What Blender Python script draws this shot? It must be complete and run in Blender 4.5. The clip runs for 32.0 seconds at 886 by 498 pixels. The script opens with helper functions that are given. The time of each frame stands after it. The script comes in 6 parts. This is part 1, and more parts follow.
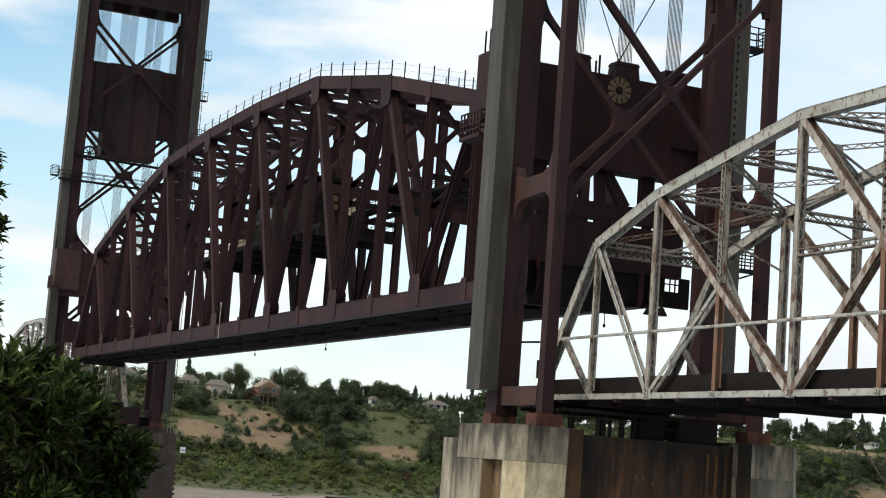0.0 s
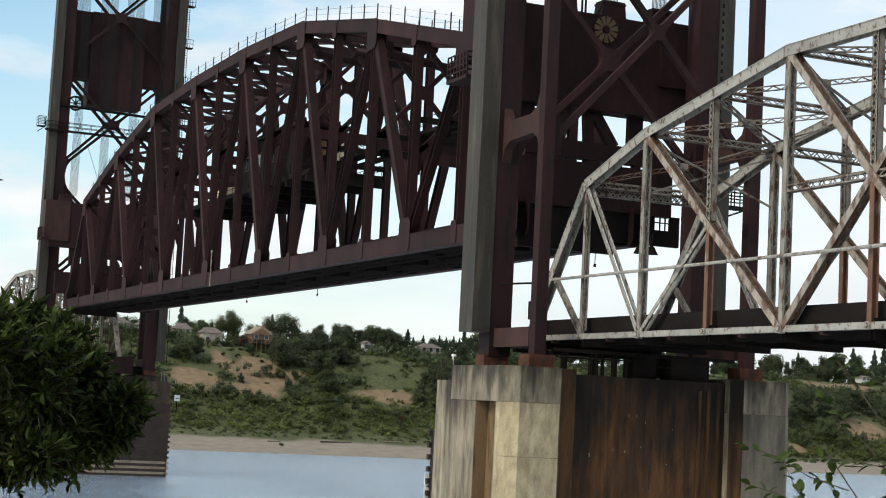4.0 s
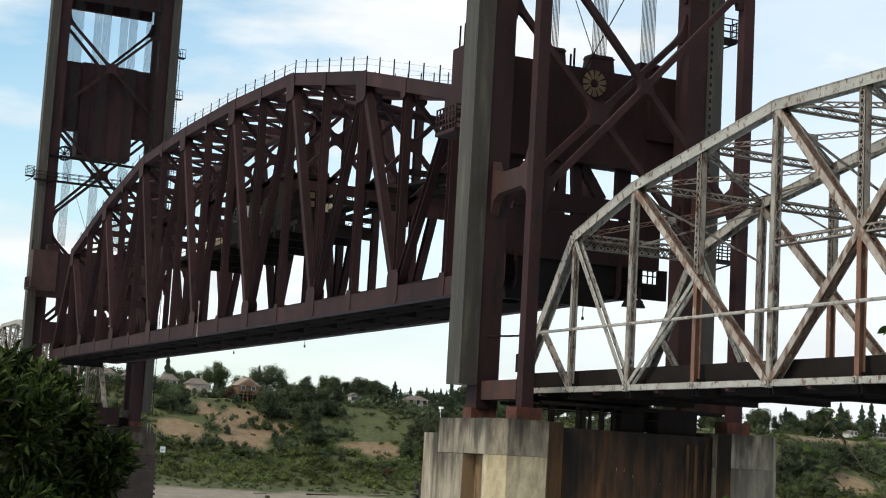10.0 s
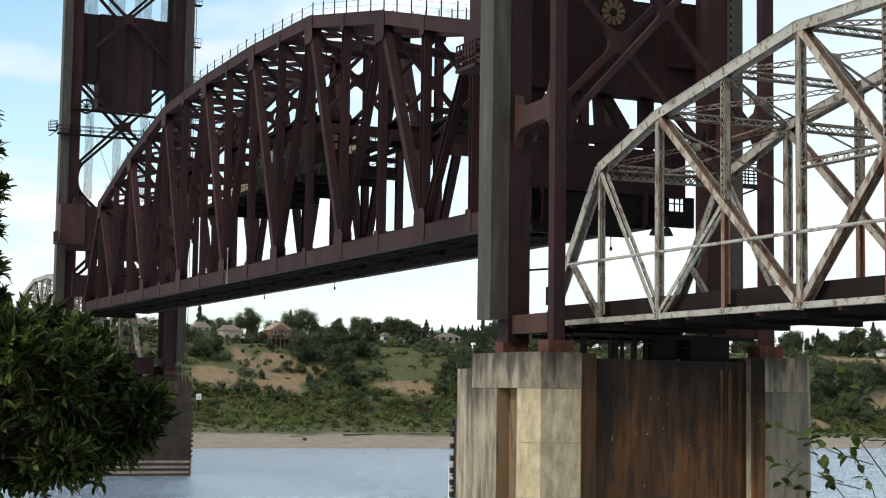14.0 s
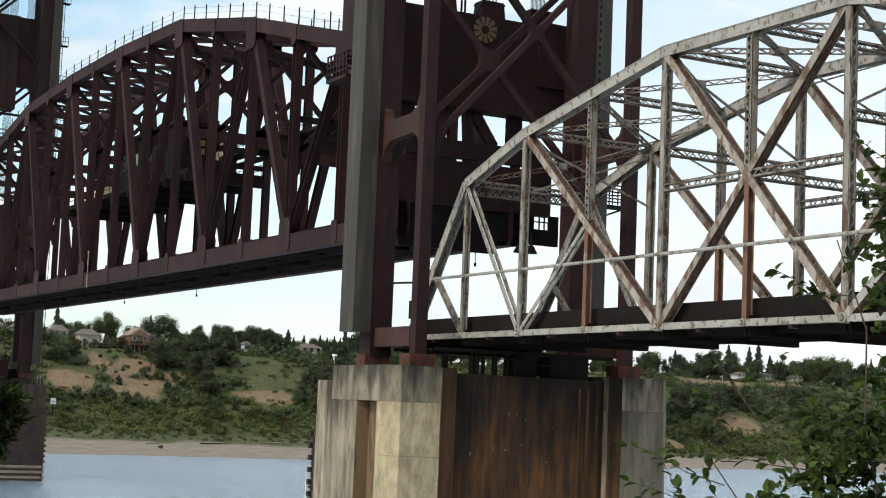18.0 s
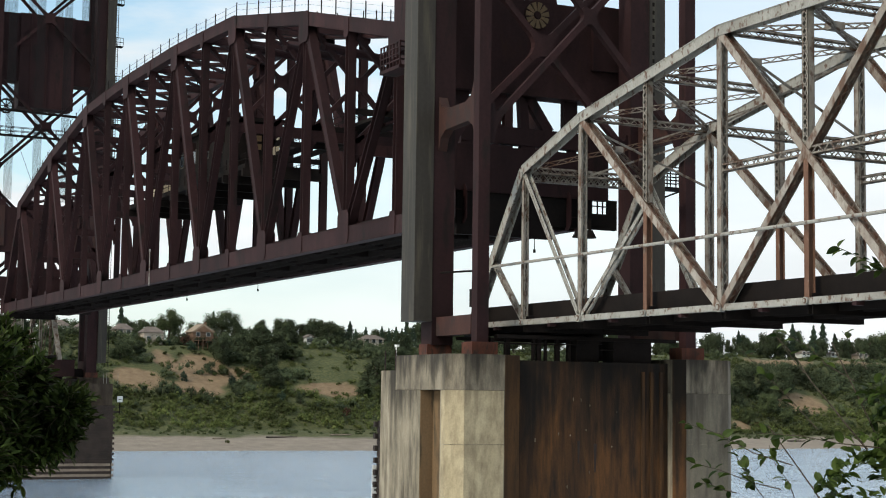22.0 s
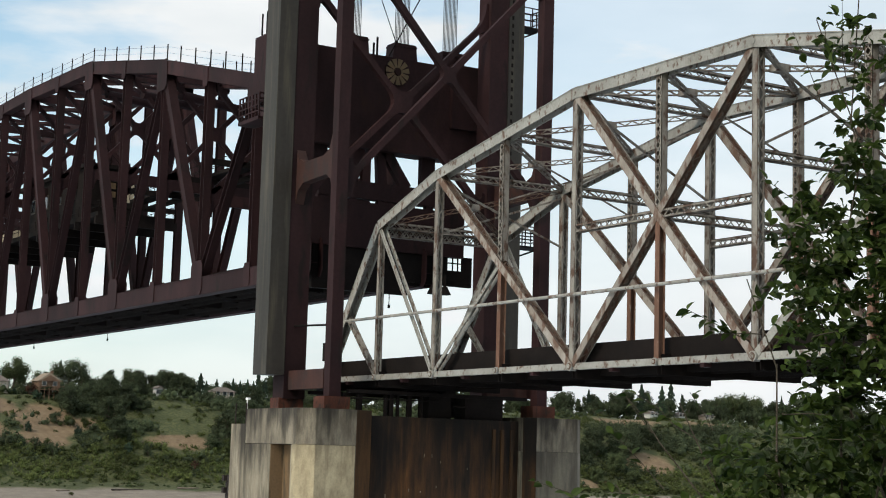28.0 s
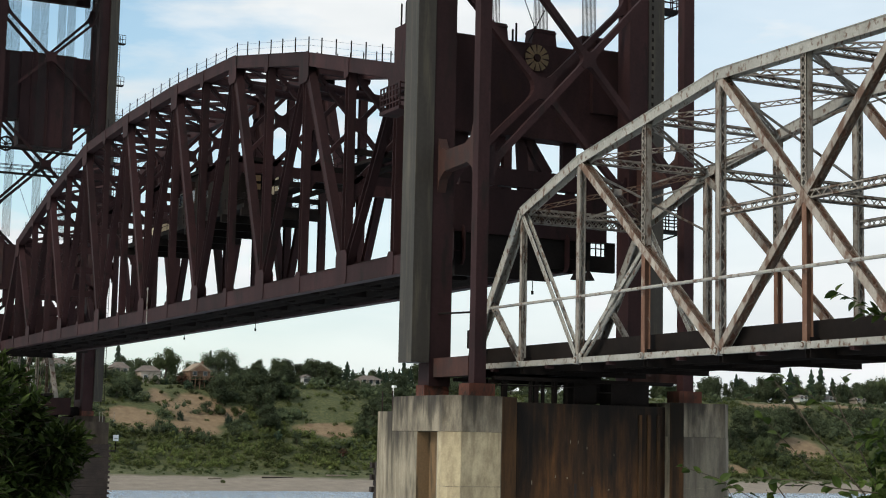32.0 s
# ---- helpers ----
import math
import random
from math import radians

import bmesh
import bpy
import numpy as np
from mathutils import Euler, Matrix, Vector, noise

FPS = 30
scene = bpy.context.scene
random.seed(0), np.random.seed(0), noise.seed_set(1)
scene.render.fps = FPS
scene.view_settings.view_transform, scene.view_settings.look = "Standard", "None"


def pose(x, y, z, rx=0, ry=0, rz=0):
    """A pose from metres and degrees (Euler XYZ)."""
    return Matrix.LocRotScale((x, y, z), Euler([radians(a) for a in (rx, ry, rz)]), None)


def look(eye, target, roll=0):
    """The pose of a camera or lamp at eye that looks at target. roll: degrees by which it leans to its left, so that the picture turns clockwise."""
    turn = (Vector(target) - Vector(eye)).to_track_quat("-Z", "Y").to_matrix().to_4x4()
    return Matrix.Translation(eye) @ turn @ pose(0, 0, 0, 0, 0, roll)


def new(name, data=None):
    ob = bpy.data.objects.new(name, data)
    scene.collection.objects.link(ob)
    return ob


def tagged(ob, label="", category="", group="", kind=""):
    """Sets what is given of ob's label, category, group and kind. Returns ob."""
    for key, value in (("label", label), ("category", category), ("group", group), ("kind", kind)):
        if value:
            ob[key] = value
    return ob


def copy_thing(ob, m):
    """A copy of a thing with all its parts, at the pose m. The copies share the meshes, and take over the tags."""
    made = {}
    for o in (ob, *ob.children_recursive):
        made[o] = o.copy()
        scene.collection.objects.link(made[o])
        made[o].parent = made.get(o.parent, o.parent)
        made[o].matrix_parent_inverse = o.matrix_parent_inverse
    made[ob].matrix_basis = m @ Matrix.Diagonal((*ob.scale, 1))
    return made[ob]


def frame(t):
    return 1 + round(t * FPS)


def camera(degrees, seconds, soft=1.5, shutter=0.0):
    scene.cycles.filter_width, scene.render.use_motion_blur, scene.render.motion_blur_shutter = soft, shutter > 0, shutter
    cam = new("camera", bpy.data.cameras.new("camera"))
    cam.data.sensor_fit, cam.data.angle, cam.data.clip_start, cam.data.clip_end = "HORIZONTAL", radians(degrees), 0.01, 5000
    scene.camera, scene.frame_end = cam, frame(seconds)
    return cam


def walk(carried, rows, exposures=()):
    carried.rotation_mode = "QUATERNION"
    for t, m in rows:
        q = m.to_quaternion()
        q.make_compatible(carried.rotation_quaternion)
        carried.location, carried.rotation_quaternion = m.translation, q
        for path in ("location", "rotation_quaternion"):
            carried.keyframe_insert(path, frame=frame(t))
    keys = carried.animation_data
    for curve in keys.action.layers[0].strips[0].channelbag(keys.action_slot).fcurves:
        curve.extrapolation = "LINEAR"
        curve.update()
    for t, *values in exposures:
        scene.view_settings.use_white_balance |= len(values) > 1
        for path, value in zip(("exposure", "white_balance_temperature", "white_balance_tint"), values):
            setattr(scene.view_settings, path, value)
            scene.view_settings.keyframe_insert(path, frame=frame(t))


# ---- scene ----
EYE = 13.2          # eye height over the river
CX = 58.6           # the bridge's axis runs along y at this x
HALF = 4.88         # half the distance between a span's two trusses
cam = camera(30.372, 32.0, soft=1.08)
# seconds, tilt, lean and heading in degrees; the camera turns where it stands
PATH = [
    (0.0, 97.572, -4.135, -24.466),
    (0.5, 97.390, -4.374, -25.856),
    (1.0, 97.431, -4.306, -26.071),
    (1.5, 97.206, -3.645, -26.568),
    (2.0, 97.348, -3.280, -26.550),
    (2.5, 97.028, -2.176, -26.772),
    (3.0, 95.593, -2.112, -25.970),
    (3.5, 95.384, -3.037, -24.782),
    (5.5, 96.759, -2.491, -24.467),
    (6.0, 96.402, -2.620, -24.399),
    (6.5, 96.759, -2.481, -24.710),
    (7.0, 96.841, -2.815, -25.099),
    (7.5, 97.496, -2.976, -24.431),
    (8.0, 97.703, -3.130, -24.660),
    (8.5, 97.413, -2.841, -25.281),
    (9.0, 97.355, -3.083, -24.920),
    (9.5, 97.454, -3.123, -25.159),
    (10.0, 97.443, -3.188, -25.136),
    (10.5, 97.322, -3.223, -24.859),
    (11.0, 97.017, -3.014, -24.558),
    (11.5, 96.873, -2.703, -24.516),
    (12.0, 96.055, -1.721, -24.158),
    (12.5, 95.584, -1.570, -23.145),
    (13.0, 95.104, -0.557, -23.030),
    (13.5, 95.137, -0.647, -23.494),
    (15.5, 95.244, -0.671, -24.707),
    (16.0, 95.745, -1.429, -24.707),
    (16.5, 95.060, -2.364, -27.499),
    (17.0, 95.449, -2.562, -27.943),
    (17.5, 95.805, -2.753, -28.498),
    (18.0, 95.764, -2.302, -28.833),
    (18.5, 95.634, -1.715, -29.185),
    (19.0, 95.661, -1.721, -29.148),
    (19.5, 94.802, -1.386, -27.702),
    (20.0, 94.633, -2.156, -27.180),
    (20.5, 95.307, -2.252, -27.214),
    (21.0, 95.658, -1.513, -27.087),
    (21.5, 95.523, -1.276, -26.942),
    (22.0, 95.294, -0.723, -26.602),
    (22.5, 94.960, -0.523, -26.944),
    (23.0, 95.281, -0.510, -27.670),
    (23.5, 96.033, -0.906, -28.193),
    (24.0, 96.686, -1.112, -29.383),
    (24.5, 96.619, -0.935, -30.350),
    (26.5, 96.860, -0.852, -31.139),
    (27.0, 96.859, -0.776, -31.686),
    (27.5, 97.360, -1.231, -31.848),
    (28.0, 97.324, -1.574, -31.805),
    (28.5, 97.199, -1.764, -32.534),
    (29.0, 97.276, -1.583, -32.775),
    (29.5, 97.516, -1.324, -32.800),
    (30.0, 97.868, -0.493, -32.185),
    (30.5, 97.749, -1.324, -30.411),
    (31.0, 97.582, -1.953, -29.143),
    (31.5, 97.522, -2.700, -28.394),
    (32.0, 96.736, -1.192, -26.716),
]
walk(cam, [(t, pose(0, 0, EYE, a, b, c)) for t, a, b, c in PATH], exposures=[(0.0, -0.15), (1.0, -0.2), (8.0, -0.2), (13.0, -0.08), (16.0, -0.05), (18.0, -0.14), (20.0, -0.17), (24.0, -0.23), (29.0, -0.32), (32.0, -0.3)])

# ---------------------------------------------------------------- sky and sun
world = bpy.data.worlds.new("sky")
scene.world = world
world.use_nodes = True
wn, wl = world.node_tree.nodes, world.node_tree.links
wn.clear()
w_out = wn.new("ShaderNodeOutputWorld")
w_bg = wn.new("ShaderNodeBackground")
w_sky = wn.new("ShaderNodeTexSky")
w_sky.sky_type = "NISHITA"
w_sky.sun_disc = False
w_sky.sun_elevation = radians(38)
w_sky.sun_rotation = radians(253)
w_sky.air_density = 1.0
w_sky.dust_density = 1.5
w_co = wn.new("ShaderNodeTexCoord")
w_map = wn.new("ShaderNodeMapping")
w_map.inputs["Scale"].default_value = (2.2, 2.2, 8.0)
w_map.inputs["Location"].default_value = (0.35, 0.1, 0.62)
w_noise = wn.new("ShaderNodeTexNoise")
w_noise.inputs["Scale"].default_value = 2.1
w_noise.inputs["Detail"].default_value = 7.0
w_noise.inputs["Roughness"].default_value = 0.52
w_ramp = wn.new("ShaderNodeValToRGB")
w_ramp.color_ramp.elements[0].position = 0.42
w_ramp.color_ramp.elements[1].position = 0.60
w_mix = wn.new("ShaderNodeMix")
w_mix.data_type = "RGBA"
w_soft = wn.new("ShaderNodeTexNoise")
w_soft.inputs["Scale"].default_value = 3.4
w_soft.inputs["Detail"].default_value = 6.0
w_tone = wn.new("ShaderNodeValToRGB")
w_tone.color_ramp.elements[0].position, w_tone.color_ramp.elements[1].position = 0.36, 0.62
w_tone.color_ramp.elements[0].color = (0.93, 0.985, 1.02, 1)
w_tone.color_ramp.elements[1].color = (1.08, 1.11, 1.13, 1)
w_bright = wn.new("ShaderNodeMix")
w_bright.data_type, w_bright.blend_type = "RGBA", "MULTIPLY"
w_bright.inputs["Factor"].default_value = 1.0
w_bright.inputs["B"].default_value = (10.6, 10.6, 10.5, 1)
wl.new(w_co.outputs["Generated"], w_map.inputs["Vector"])
wl.new(w_map.outputs["Vector"], w_noise.inputs["Vector"])
wl.new(w_noise.outputs["Fac"], w_ramp.inputs["Fac"])
wl.new(w_map.outputs["Vector"], w_soft.inputs["Vector"])
wl.new(w_soft.outputs["Fac"], w_tone.inputs["Fac"])
wl.new(w_tone.outputs["Color"], w_bright.inputs["A"])
wl.new(w_bright.outputs["Result"], w_mix.inputs["B"])
w_sep = wn.new("ShaderNodeSeparateXYZ")
wl.new(w_co.outputs["Generated"], w_sep.inputs["Vector"])
w_low = wn.new("ShaderNodeMapRange")            # thicker, whiter cloud towards the horizon
w_low.inputs["From Min"].default_value, w_low.inputs["From Max"].default_value = 0.03, 0.24
w_low.inputs["To Min"].default_value, w_low.inputs["To Max"].default_value = 0.72, 0.26
wl.new(w_sep.outputs["Z"], w_low.inputs["Value"])
w_max = wn.new("ShaderNodeMath")
w_max.operation = "MAXIMUM"
wl.new(w_ramp.outputs["Color"], w_max.inputs[0])
w_east = wn.new("ShaderNodeMath")                 # and towards downriver
w_east.operation = "MULTIPLY_ADD"
w_east.inputs[1].default_value, w_east.inputs[2].default_value = 1.3, -0.43
wl.new(w_sep.outputs["X"], w_east.inputs[0])
w_sum = wn.new("ShaderNodeMath")
w_sum.operation, w_sum.use_clamp = "ADD", True
wl.new(w_east.outputs["Value"], w_sum.inputs[0])
wl.new(w_low.outputs["Result"], w_sum.inputs[1])
wl.new(w_sum.outputs["Value"], w_max.inputs[1])
wl.new(w_max.outputs["Value"], w_mix.inputs["Factor"])
w_gain = wn.new("ShaderNodeMix")                # thin high haze brightens the blue
w_gain.data_type, w_gain.blend_type = "RGBA", "MULTIPLY"
w_gain.inputs["Factor"].default_value = 1.0
w_gain.inputs["B"].default_value = (2.05, 2.42, 2.26, 1)
wl.new(w_sky.outputs["Color"], w_gain.inputs["A"])
wl.new(w_gain.outputs["Result"], w_mix.inputs["A"])
wl.new(w_mix.outputs["Result"], w_bg.inputs["Color"])
w_bg.inputs["Strength"].default_value = 0.1
wl.new(w_bg.outputs["Background"], w_out.inputs["Surface"])
SUN_FROM = Vector((-0.77, -0.24, 0.64))
sun = new("sun", bpy.data.lights.new("sun", "SUN"))
sun.data.energy, sun.data.angle, sun.data.color = 2.6, radians(12), (1.0, 0.88, 0.72)
sun.matrix_world = look(SUN_FROM * 100, (0, 0, 0))


# ---------------------------------------------------------------- materials
def material(name, c1, c2, size=1.0, rough=0.8, metal=0.0, bump=0.15, stain=None, amount=0.0, stain_size=2.0,
             stretch=1.0, jitter=0.0, grain=12.0, through_light=0.0, gloss=0.3, edge=0.08, runs=None):
    """Two colours mixed by a broad noise, a fine grain over it, optional stains (stretched upright),
    optional upright streaks, denser towards the top (colour, height where they start, length) and a bump."""
    m = bpy.data.materials.new(name)
    m.use_nodes = True
    n, l = m.node_tree.nodes, m.node_tree.links
    b = n["Principled BSDF"]
    b.inputs["Roughness"].default_value = rough
    b.inputs["Metallic"].default_value = metal
    b.inputs["Specular IOR Level"].default_value = gloss
    co = n.new("ShaderNodeTexCoord")

    def noise_at(scale, detail=5.0, up=1.0, shift=0.0):
        mp = n.new("ShaderNodeMapping")
        mp.inputs["Scale"].default_value = (1, 1, 1.0 / up)
        mp.inputs["Location"].default_value = (shift, shift * 0.7, shift * 0.3)
        t = n.new("ShaderNodeTexNoise")
        t.inputs["Scale"].default_value = scale
        t.inputs["Detail"].default_value = detail
        t.inputs["Roughness"].default_value = 0.6
        l.new(co.outputs["Object"], mp.inputs["Vector"])
        l.new(mp.outputs["Vector"], t.inputs["Vector"])
        return t.outputs["Fac"]

    def ramp(fac, lo, hi):
        r = n.new("ShaderNodeMapRange")
        r.inputs["From Min"].default_value, r.inputs["From Max"].default_value = lo, hi
        l.new(fac, r.inputs["Value"])
        return r.outputs["Result"]

    def mix(fac, a, bb, mode="MIX"):
        x = n.new("ShaderNodeMix")
        x.data_type, x.blend_type = "RGBA", mode
        for key, v in (("Factor", fac), ("A", a), ("B", bb)):
            if isinstance(v, (tuple, float, int)):
                x.inputs[key].default_value = v if not isinstance(v, tuple) else (*v, 1)
            else:
                l.new(v, x.inputs[key])
        return x.outputs["Result"]

    broad = ramp(noise_at(1.0 / size, 4.0, stretch), 0.33, 0.67)
    col = mix(broad, c1, c2)
    fine = noise_at(grain / size, 3.0)
    g = n.new("ShaderNodeMapRange")
    g.inputs["To Min"].default_value, g.inputs["To Max"].default_value = 0.72, 1.28
    l.new(fine, g.inputs["Value"])
    col = mix(1.0, col, g.outputs["Result"], "MULTIPLY")
    if stain:
        s = ramp(noise_at(1.0 / stain_size, 6.0, stretch, 7.3), 0.66 - amount * 0.4 - edge / 2, 0.66 - amount * 0.35 + edge / 2)
        col = mix(s, col, stain)
    if runs:
        colour, start, length = runs
        sep = n.new("ShaderNodeSeparateXYZ")
        l.new(co.outputs["Object"], sep.inputs["Vector"])
        drop = n.new("ShaderNodeMapRange")
        drop.clamp = False
        drop.inputs["From Min"].default_value, drop.inputs["From Max"].default_value = start - length, start
        drop.inputs["To Min"].default_value, drop.inputs["To Max"].default_value = -0.3, 0.06
        l.new(sep.outputs["Z"], drop.inputs["Value"])
        for scale, up, shift in ((1.7, 15.0, 2.1), (0.75, 3.5, 5.7)):
            add = n.new("ShaderNodeMath")
            l.new(noise_at(scale, 5.0, up, shift), add.inputs[0])
            l.new(drop.outputs["Result"], add.inputs[1])
            half = n.new("ShaderNodeMath")
            half.operation = "MULTIPLY"
            half.inputs[1].default_value = 0.85
            l.new(ramp(add.outputs["Value"], 0.40, 0.66), half.inputs[0])
            col = mix(half.outputs["Value"], col, colour)
    if jitter:
        info = n.new("ShaderNodeObjectInfo")
        j = n.new("ShaderNodeMapRange")
        j.inputs["To Min"].default_value, j.inputs["To Max"].default_value = 1 - jitter, 1 + jitter
        l.new(info.outputs["Random"], j.inputs["Value"])
        col = mix(1.0, col, j.outputs["Result"], "MULTIPLY")
    l.new(col, b.inputs["Base Color"])
    if bump:
        bp = n.new("ShaderNodeBump")
        bp.inputs["Strength"].default_value = bump
        bp.inputs["Distance"].default_value = 0.05
        l.new(fine, bp.inputs["Height"])
        l.new(bp.outputs["Normal"], b.inputs["Normal"])
    if through_light:
        tr = n.new("ShaderNodeBsdfTranslucent")
        ms = n.new("ShaderNodeMixShader")
        ms.inputs["Fac"].default_value = through_light
        l.new(col, tr.inputs["Color"])
        l.new(b.outputs["BSDF"], ms.inputs[1])
        l.new(tr.outputs["BSDF"], ms.inputs[2])
        l.new(ms.outputs["Shader"], n["Material Output"].inputs["Surface"])
    return m


def foliage(name, dark, light, through_light=0.25, rough=0.55, patch=0.07, gloss=0.22):
    """Leaves that differ from one to the next."""
    m = bpy.data.materials.new(name)
    m.use_nodes = True
    n, l = m.node_tree.nodes, m.node_tree.links
    b = n["Principled BSDF"]
    b.inputs["Roughness"].default_value = rough
    b.inputs["Specular IOR Level"].default_value = gloss
    geo = n.new("ShaderNodeNewGeometry")
    info = n.new("ShaderNodeObjectInfo")
    r = n.new("ShaderNodeValToRGB")
    r.color_ramp.elements[0].color = (*dark, 1)
    r.color_ramp.elements[1].color = (*light, 1)
    l.new(geo.outputs["Random Per Island"], r.inputs["Fac"])
    hsv = n.new("ShaderNodeHueSaturation")
    mr = n.new("ShaderNodeMapRange")
    mr.inputs["To Min"].default_value, mr.inputs["To Max"].default_value = 0.7, 1.3
    l.new(info.outputs["Random"], mr.inputs["Value"])
    co = n.new("ShaderNodeTexCoord")
    patchy = n.new("ShaderNodeTexNoise")
    patchy.inputs["Scale"].default_value = patch
    patchy.inputs["Detail"].default_value = 3.0
    pr = n.new("ShaderNodeMapRange")
    pr.inputs["From Min"].default_value, pr.inputs["From Max"].default_value = 0.32, 0.68
    pr.inputs["To Min"].default_value, pr.inputs["To Max"].default_value = 0.5, 1.5
    l.new(co.outputs["Object"], patchy.inputs["Vector"])
    l.new(patchy.outputs["Fac"], pr.inputs["Value"])
    mm = n.new("ShaderNodeMath")
    mm.operation = "MULTIPLY"
    l.new(mr.outputs["Result"], mm.inputs[0])
    l.new(pr.outputs["Result"], mm.inputs[1])
    l.new(mm.outputs["Value"], hsv.inputs["Value"])
    l.new(r.outputs["Color"], hsv.inputs["Color"])
    l.new(hsv.outputs["Color"], b.inputs["Base Color"])
    tr = n.new("ShaderNodeBsdfTranslucent")
    ms = n.new("ShaderNodeMixShader")
    ms.inputs["Fac"].default_value = through_light
    l.new(hsv.outputs["Color"], tr.inputs["Color"])
    l.new(b.outputs["BSDF"], ms.inputs[1])
    l.new(tr.outputs["BSDF"], ms.inputs[2])
    l.new(ms.outputs["Shader"], n["Material Output"].inputs["Surface"])
    return m


RUST = material("weathered_brown_steel", (0.0175, 0.0078, 0.0084), (0.0345, 0.0147, 0.0155), 3.0, 0.7, 0.0, 0.1,
                (0.014, 0.009, 0.0085), 0.12, 1.6, 3.0, 0.2, gloss=0.15)
RUST_DEEP = material("soot_dulled_brown_steel", (0.0185, 0.0094, 0.0096), (0.0310, 0.0148, 0.0150), 2.2, 0.75, 0.0, 0.1,
                     (0.028, 0.0135, 0.011), 0.1, 1.2, 3.0, 0.15, gloss=0.1)
RUST_RED = material("reddish_primed_steel", (0.028, 0.0115, 0.0098), (0.052, 0.0205, 0.0155), 1.5, 0.7, 0.0, 0.1,
                    (0.03, 0.017, 0.015), 0.25, 1.0, 2.0, 0.15)
SHOE_RED = material("red_lead_paint", (0.050, 0.0165, 0.0105), (0.105, 0.033, 0.018), 0.7, 0.75, 0.0, 0.15, (0.03, 0.016, 0.012), 0.25, 0.4, 3.0)
# dark steel, taken down to near black to hold the shade under the decks
DARK = material("dark_steel_with_deck_shade", (0.008, 0.0064, 0.0060), (0.015, 0.0112, 0.0102), 2.5, 0.8, 0.0, 0.1, gloss=0.08)
GREY = material("grey_green_steel", (0.027, 0.0225, 0.0185), (0.042, 0.036, 0.030), 1.6, 0.6, 0.0, 0.05,
                (0.075, 0.063, 0.045), 0.12, 0.5, 14.0, edge=0.2, grain=5.0)
WHITE = material("flaking_white_paint", (0.220, 0.208, 0.187), (0.315, 0.303, 0.278), 1.5, 0.6, 0.0, 0.15,
                 (0.105, 0.062, 0.044), 0.19, 0.34, 1.5, 0.1)
# rust on white paint, browned further for the rising diagonal's shaded near face
WHITE_RUST_SHADE = material("rusting_shaded_white_paint", (0.20, 0.16, 0.132), (0.31, 0.28, 0.25), 1.2, 0.7, 0.0, 0.15,
                       (0.115, 0.068, 0.048), 0.34, 0.6, 2.0, 0.1)
LACE = material("stained_pale_lacing", (0.155, 0.132, 0.112), (0.275, 0.248, 0.218), 0.8, 0.7, 0.0, 0.1,
                (0.085, 0.048, 0.033), 0.24, 0.5, 2.0)
LACE_DARK = material("rust_stained_lacing", (0.075, 0.05, 0.038), (0.15, 0.115, 0.09), 0.8, 0.7, 0.0, 0.1,
                     (0.085, 0.04, 0.025), 0.36, 0.5, 2.0)
HANGER_RUST = material("rust_brown_hanger", (0.105, 0.05, 0.032), (0.17, 0.092, 0.062), 0.8, 0.8, 0.0, 0.1,
                       (0.28, 0.24, 0.20), 0.12, 0.6, 3.0)
SOOT = (0.024, 0.020, 0.016)
CONCRETE = material("stained_concrete", (0.21, 0.178, 0.128), (0.31, 0.265, 0.198), 2.6, 0.9, 0.0, 0.3,
                    (0.07, 0.056, 0.042), 0.3, 0.8, 5.0, edge=0.3, runs=(SOOT, 16.2, 12.0), grain=24.0)
CONCRETE_HEAD = material("weathered_head_concrete", (0.15, 0.126, 0.092), (0.25, 0.212, 0.16), 1.8, 0.9, 0.0, 0.3,
                         (0.05, 0.041, 0.032), 0.26, 0.7, 3.5, edge=0.3, runs=(SOOT, 16.3, 3.2), grain=22.0)
CONCRETE_SOOT = material("brown_stained_far_concrete", (0.05, 0.036, 0.027), (0.10, 0.078, 0.058), 2.4, 0.9, 0.0, 0.25,
                         (0.035, 0.024, 0.018), 0.26, 0.9, 3.5, edge=0.3)
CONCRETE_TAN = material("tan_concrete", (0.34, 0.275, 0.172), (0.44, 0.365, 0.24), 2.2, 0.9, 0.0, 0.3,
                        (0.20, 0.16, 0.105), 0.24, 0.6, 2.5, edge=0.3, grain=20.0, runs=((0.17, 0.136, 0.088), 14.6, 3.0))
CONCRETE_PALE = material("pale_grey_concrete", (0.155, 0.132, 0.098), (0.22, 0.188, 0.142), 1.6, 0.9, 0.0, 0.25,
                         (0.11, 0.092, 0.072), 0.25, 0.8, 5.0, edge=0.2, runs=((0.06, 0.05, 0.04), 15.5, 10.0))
# rust wash under ragged near-black streaks that close up towards the top
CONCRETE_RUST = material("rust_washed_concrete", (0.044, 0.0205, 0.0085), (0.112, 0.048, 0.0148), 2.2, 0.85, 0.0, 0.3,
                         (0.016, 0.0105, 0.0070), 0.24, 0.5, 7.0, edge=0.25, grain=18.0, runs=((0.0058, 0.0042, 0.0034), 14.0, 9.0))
WALL_RIB = material("orange_rust_stain", (0.045, 0.022, 0.009), (0.10, 0.046, 0.015), 1.5, 0.85, 0.0, 0.2,
                    (0.02, 0.012, 0.008), 0.2, 0.8, 5.0, edge=0.25)
NICHE = material("brown_stained_concrete", (0.10, 0.060, 0.030), (0.16, 0.102, 0.054), 2.0, 0.9, 0.0, 0.2, (0.07, 0.05, 0.03), 0.2, 1.0, 5.0)
